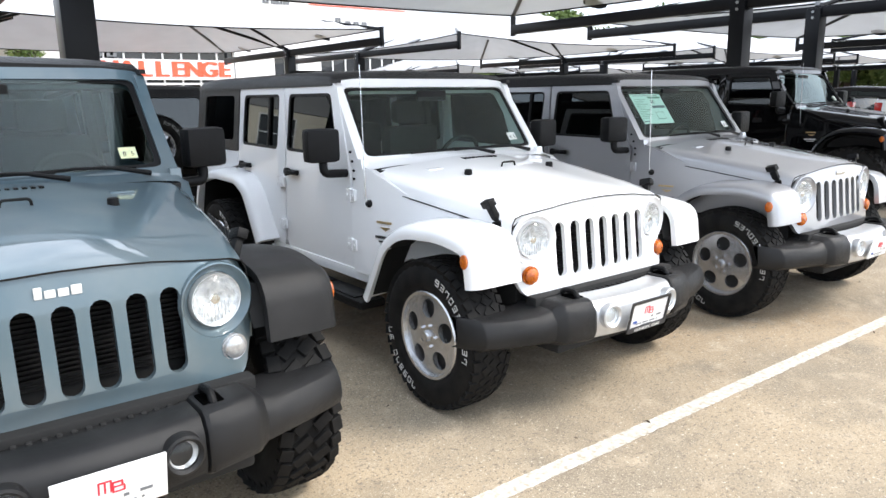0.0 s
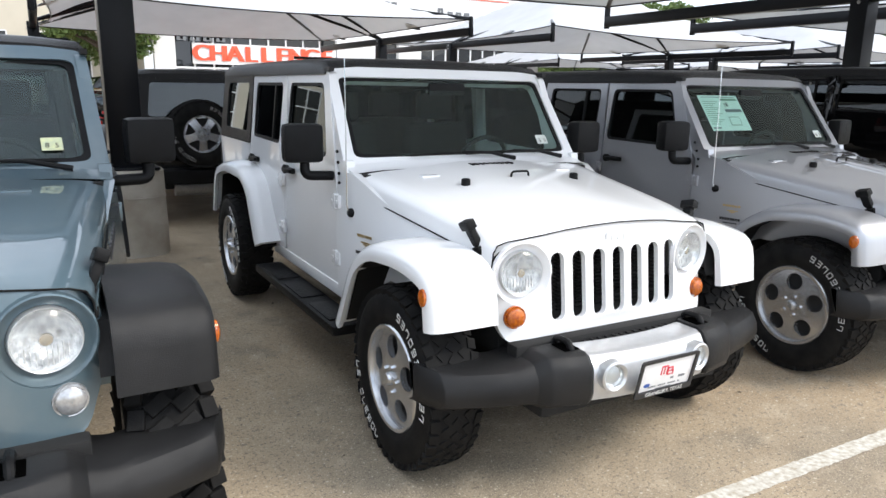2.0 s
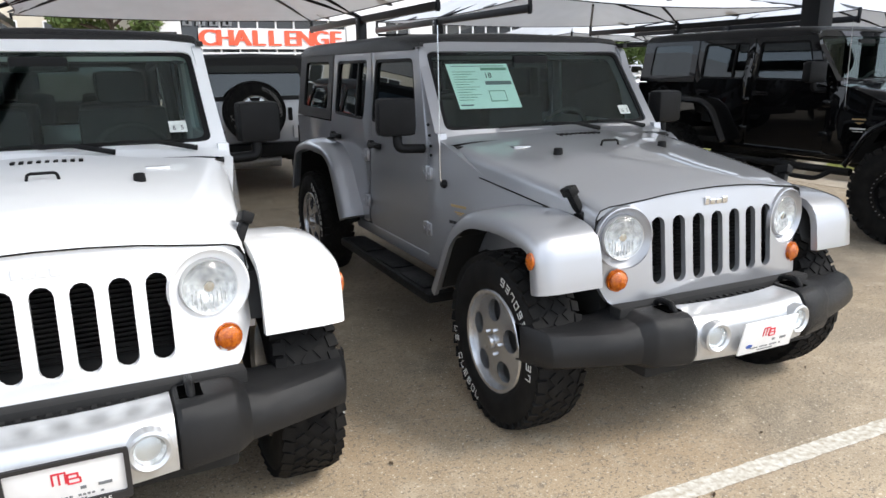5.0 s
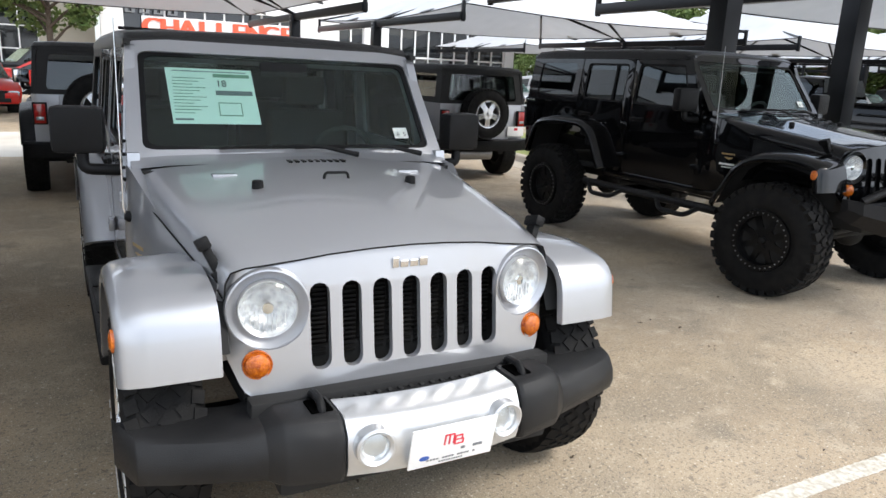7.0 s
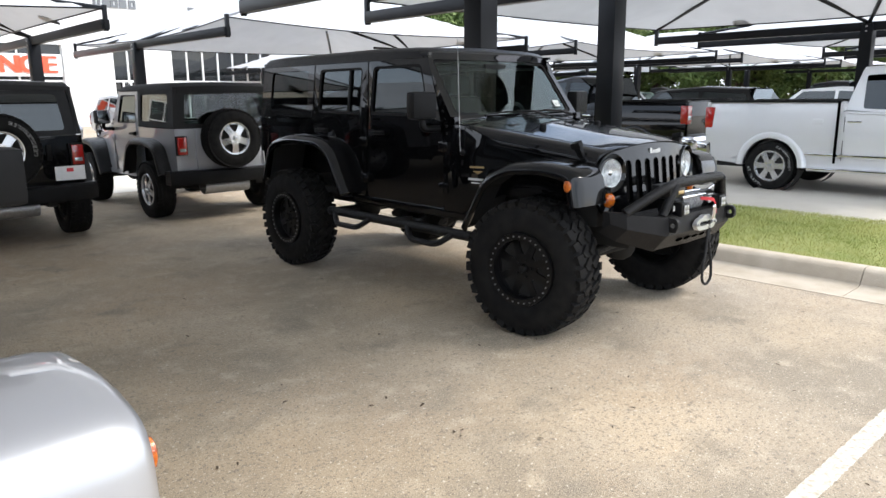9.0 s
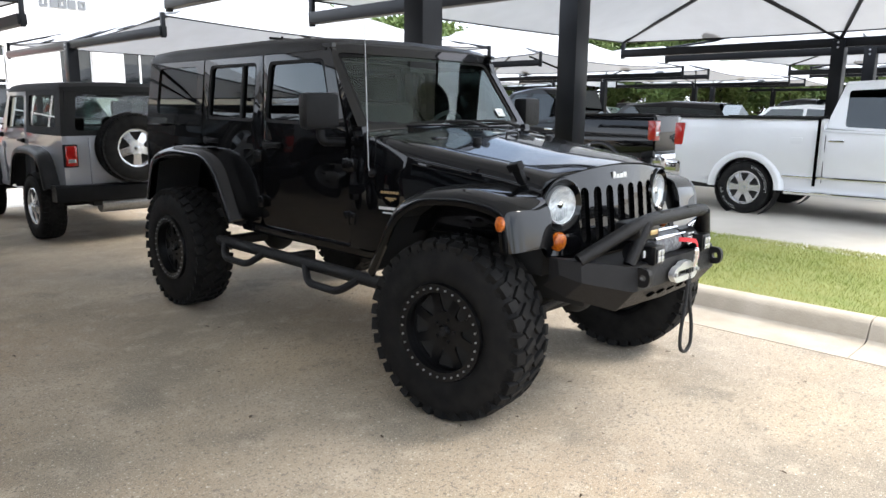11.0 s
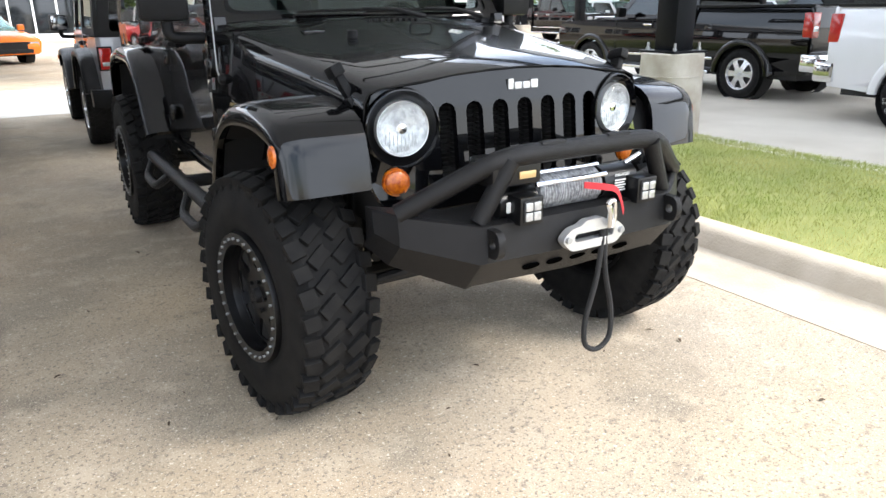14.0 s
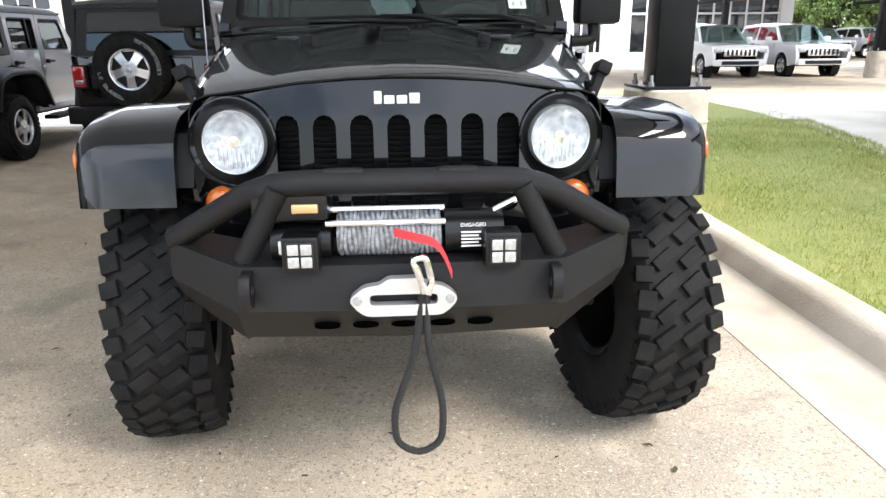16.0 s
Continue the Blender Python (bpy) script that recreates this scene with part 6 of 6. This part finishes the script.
for k, x, y, a in (("red", 5.4, 36.0, 60), ("grey", 30.0, 20.5, 180), ("dark", 24.3, 11.6, 180), ("white", 33.5, 11.5, 180), ("truck", 36.8, 12.0, 180), ("pale", 40.0, 11.5, 180),
                   ("grey", -1.5, 28.6, 0), ("dark", 0.6, 28.6, 4), ("white", 22.0, 28.0, 0), ("pale", 24.8, 28.0, 0), ("truck", 31.0, 28.5, 0), ("white", 34.0, 28.2, 0), ("grey", 37.0, 28.0, 0), ("dark", 40.0, 28.0, 0), ("pale", 45.5, 28.0, 0),
                   ("white", 48.2, 28.0, 0), ("truck", 51.0, 28.0, 0), ("white", 44.5, 12.0, 180), ("grey", 47.5, 12.0, 180), ("truck", 50.5, 12, 180), ("pale", 36.0, 45.0, 0), ("white", 39.0, 45.0, 0), ("white", 42.0, 45.0, 0), ("dark", 47.0, 45.0, 0), ("white", 50.0, 45.0, 0), ("pale", 53.0, 45.0, 0),
                   ("grey", 30.5, 5.0, 0), ("dark", 33.5, 5.0, 0), ("white", 45.0, 59.0, -15), ("dark", 17.0, 52.0, -15), ("grey", 13.0, 30.0, 0), ("pale", 16.5, 30.0, 0)):
    copy_thing(proto[k], pose(x, y, 0, 0, 0, a))


# ---- the showroom ----
def showroom():
    y0 = 48.0
    bld = thing("showroom_building", pose(0, y0, 0), "white-clad car showroom with dark glazing and wall letters", "building")

    def w(nm, x0, x1, z0, z1, d0, d1, mat, par=bld, bev=0.0):
        return part(nm, boxed(x0, x1, d0, d1, z0, z1, bev), mat, par, smooth=0)

    w("wall", 7.6, 36.0, 4.7, 10.5, 0.0, 14.0, WALL_WHITE)
    w("roof", 7.3, 36.3, 10.5, 10.8, -0.3, 14.3, WALL_WHITE)
    for x0, x1 in ((7.6, 8.8), (19.2, 22.0), (23.8, 25.6), (35.2, 36.0)):
        w("pier", x0, x1, 0.0, 4.7, 0.0, 0.6, WALL_WHITE)
    w("plinth", 7.6, 36.0, 0.0, 0.35, 0.02, 0.5, WALL_WHITE)
    w("parapet_line", 24.8, 33.0, 8.05, 8.12, -0.06, 0.0, SIGN_ORANGE)
    for x0, x1, n in ((8.8, 19.2, 9), (22.0, 23.8, 2), (25.6, 35.2, 9)):
        g = w("window", x0, x1, 0.35, 4.7, 0.3, 0.34, SHOP_GLASS)
        for k in range(n + 1):
            x = x0 + (x1 - x0) * k / n
            w("mullion", x - 0.05, x + 0.05, 0.35, 4.7, 0.2, 0.3, WALL_WHITE, g)
        w("transom", x0, x1, 2.6, 2.72, 0.18, 0.28, WALL_WHITE, g)
    d = w("entrance_door", 22.5, 23.4, 0.0, 2.5, 0.14, 0.2, SHOP_GLASS)
    for a in (22.5, 22.95, 23.4):
        w("door_frame", a - 0.05, a + 0.05, 0, 2.6, 0.1, 0.18, WALL_WHITE, d)
    # banner letters: plain blocks in their colour
    bn = w("banner", 9.8, 19.1, 2.9, 4.15, 0.04, 0.08, WALL_WHITE)
    for k, ch in enumerate("CHALLENGE"):
        q = lettering(ch, 1.35, SIGN_ORANGE, bn, Matrix.Translation((10.35 + k * 1.01, 0.0, 3.52)) @ FACE @ Matrix.Diagonal((1.15, 1, 1, 1)), "banner_letter", 0.03)
        for d in (-0.09, 0.09):
            q2 = q.copy()
            scene.collection.objects.link(q2)
            q2.matrix_basis = Matrix.Translation((d, 0.004, 0.0)) @ q.matrix_basis
    for k in range(4):
        x = 8.9 + k * 0.78
        part("wall_letter", plate([(x, 4.25), (x + 0.55, 4.25), (x + 0.6, 4.65), (x + 0.05, 4.65)], [[(x + 0.2, 4.33), (x + 0.38, 4.33), (x + 0.38, 4.55), (x + 0.2, 4.55)]], 0.06, lambda u, v, t: Vector((u, -0.06 + t, v))), SIGN_GREY, bld, smooth=0)
    # dealer letters on the fascia: plain blocks
    for z, xs in ((7.95, (21.4, 22.0, 22.4, 22.9)), (6.95, (21.15, 21.7, 22.15, 22.65, 23.2)), (6.6, (26.9, 27.7, 28.4, 29.1))):
        for i, x in enumerate(xs):
            hh = 0.7 if i == 0 else 0.5
            part("wall_letter", plate([(x, z), (x + 0.42, z), (x + 0.42, z + hh), (x, z + hh)], [[(x + 0.15, z + 0.12), (x + 0.28, z + 0.12), (x + 0.28, z + hh - 0.14), (x + 0.15, z + hh - 0.14)]] if i % 2 == 0 else [], 0.08, lambda u, v, t: Vector((u, -0.08 + t, v))), SIGN_GREY, bld, smooth=0)
    for k in range(5):
        x = 14.2 + k * 0.8
        part("wall_letter", plate([(x, 5.9), (x + 0.6, 5.9), (x + 0.6, 6.5), (x, 6.5)], [[(x + 0.2, 6.06), (x + 0.42, 6.06), (x + 0.42, 6.34), (x + 0.2, 6.34)]], 0.08, lambda u, v, t: Vector((u, -0.08 + t, v))), INK_RED, bld, smooth=0)
    wing = thing("workshop_building", pose(0, 52, 0), "beige rendered workshop wing with gridded windows", "building")
    w("wall", -30.0, 7.5, 0.0, 7.5, 0.0, 14.0, WALL_BEIGE, wing)
    w("roof", -30.2, 7.6, 7.5, 7.8, -0.2, 14.2, WALL_WHITE, wing)
    for x0 in (-26.0, -20.0, -14.0, -8.0, -3.0, 1.4):
        g = w("window", x0, x0 + 3.0, 0.6, 4.6, -0.02, 0.02, SHOP_GLASS, wing)
        for k in range(4):
            w("mullion", x0 + k - 0.04, x0 + k + 0.04, 0.6, 4.6, -0.06, -0.02, WALL_WHITE, g)
            w("mullion", x0, x0 + 3.0, 0.6 + k * 1.33 - 0.04, 0.6 + k * 1.33 + 0.04, -0.07, -0.03, WALL_WHITE, g)


showroom()


# ---- trees and lamps in the distance ----
def tree(x, y, h, seed, lean=0.0):
    random.seed(seed)
    t = thing("tree", pose(x, y, 0), "leafy green tree behind the car park", "tree", "far trees")
    trunk = bmesh.new()
    tube(trunk, [(0, 0, -0.1), (0.08 * h * lean, 0.02 * h, h * 0.25), (0.1 * h * lean, 0, h * 0.55), (0, 0.03 * h, h * 0.8)], [0.035 * h, 0.026 * h, 0.018 * h, 0.008 * h], 9)
    ends = []
    for k in range(9):
        a, z0 = k * 2.4 + random.random(), h * random.uniform(0.28, 0.6)
        e = Vector((math.cos(a) * h * random.uniform(0.18, 0.34), math.sin(a) * h * random.uniform(0.18, 0.34), z0 + h * random.uniform(0.12, 0.3)))
        tube(trunk, [(0.05 * h * lean, 0, z0), (e.x * 0.5, e.y * 0.5, z0 + (e.z - z0) * 0.6), tuple(e)], [0.013 * h, 0.009 * h, 0.004 * h], 6)
        ends.append(e)
    part("trunk", trunk, BARK, t)
    ends += [Vector((random.gauss(0, 0.1) * h, random.gauss(0, 0.1) * h, h * random.uniform(0.65, 0.93))) for _ in range(7)]
    rr = np.random.default_rng(seed)
    vs = []
    for e in ends:
        n = 330
        p = rr.normal(0, 1, (n, 3))
        p = p / np.linalg.norm(p, axis=1)[:, None] * (rr.random(n) ** 0.45)[:, None] * h * rr.uniform(0.1, 0.17) * np.array([1.15, 1.15, 0.8]) + np.array(e)
        a, q, s = rr.normal(0, 1, (n, 3)), rr.normal(0, 1, (n, 3)), h * 0.022
        a, q = a / np.linalg.norm(a, axis=1)[:, None], q / np.linalg.norm(q, axis=1)[:, None]
        vs.append(np.stack([p - a * s, p + q * s * 0.7, p + a * s, p - q * s * 0.7], 1))
    v = np.concatenate(vs).reshape(-1, 3)
    me = bpy.data.meshes.new("crown")
    me.from_pydata(v.tolist(), [], np.arange(len(v)).reshape(-1, 4).tolist())
    me.materials.append(LEAF)
    cr = new("crown", me)
    cr.parent = t
    return t


protos = [tree(62, 40, 10.5, 1), tree(68, 30, 12.0, 2, 0.5), tree(58, 62, 11.0, 3, -0.4)]
random.seed(8)
for k in range(54):
    a = radians(8 + k * 1.62)
    d = random.uniform(76, 98)
    copy_thing(protos[k % 3], pose(6 + d * math.sin(a), 2 + d * math.cos(a), 0, 0, 0, random.uniform(0, 360))).scale = (random.uniform(0.8, 1.15),) * 3
for k in range(44):
    a = radians(10 + k * 1.9)
    d = random.uniform(68, 75)
    copy_thing(protos[k % 3], pose(6 + d * math.sin(a), 2 + d * math.cos(a), -1.6, 0, 0, random.uniform(0, 360))).scale = (random.uniform(0.55, 0.75),) * 3
copy_thing(protos[0], pose(5.0, 47.0, 0)).scale = (0.7,) * 3


def lot_lamp(x, y):
    l = thing("lamp_post", pose(x, y, 0), "white twin-head car park lamp on a tall pole", "street lamp", "lot lamps")
    part("pole", tube(bmesh.new(), [(0, 0, -0.1), (0, 0, 7.4)], [0.11, 0.08], 12), STEEL_DARK, l)
    for s in (-1, 1):
        part("lamp_head", boxed(min(0.1 * s, 0.75 * s), max(0.1 * s, 0.75 * s), -0.2, 0.2, 7.35, 7.52, 0.04), WALL_WHITE, l)


lot_lamp(52.0, 35.0)
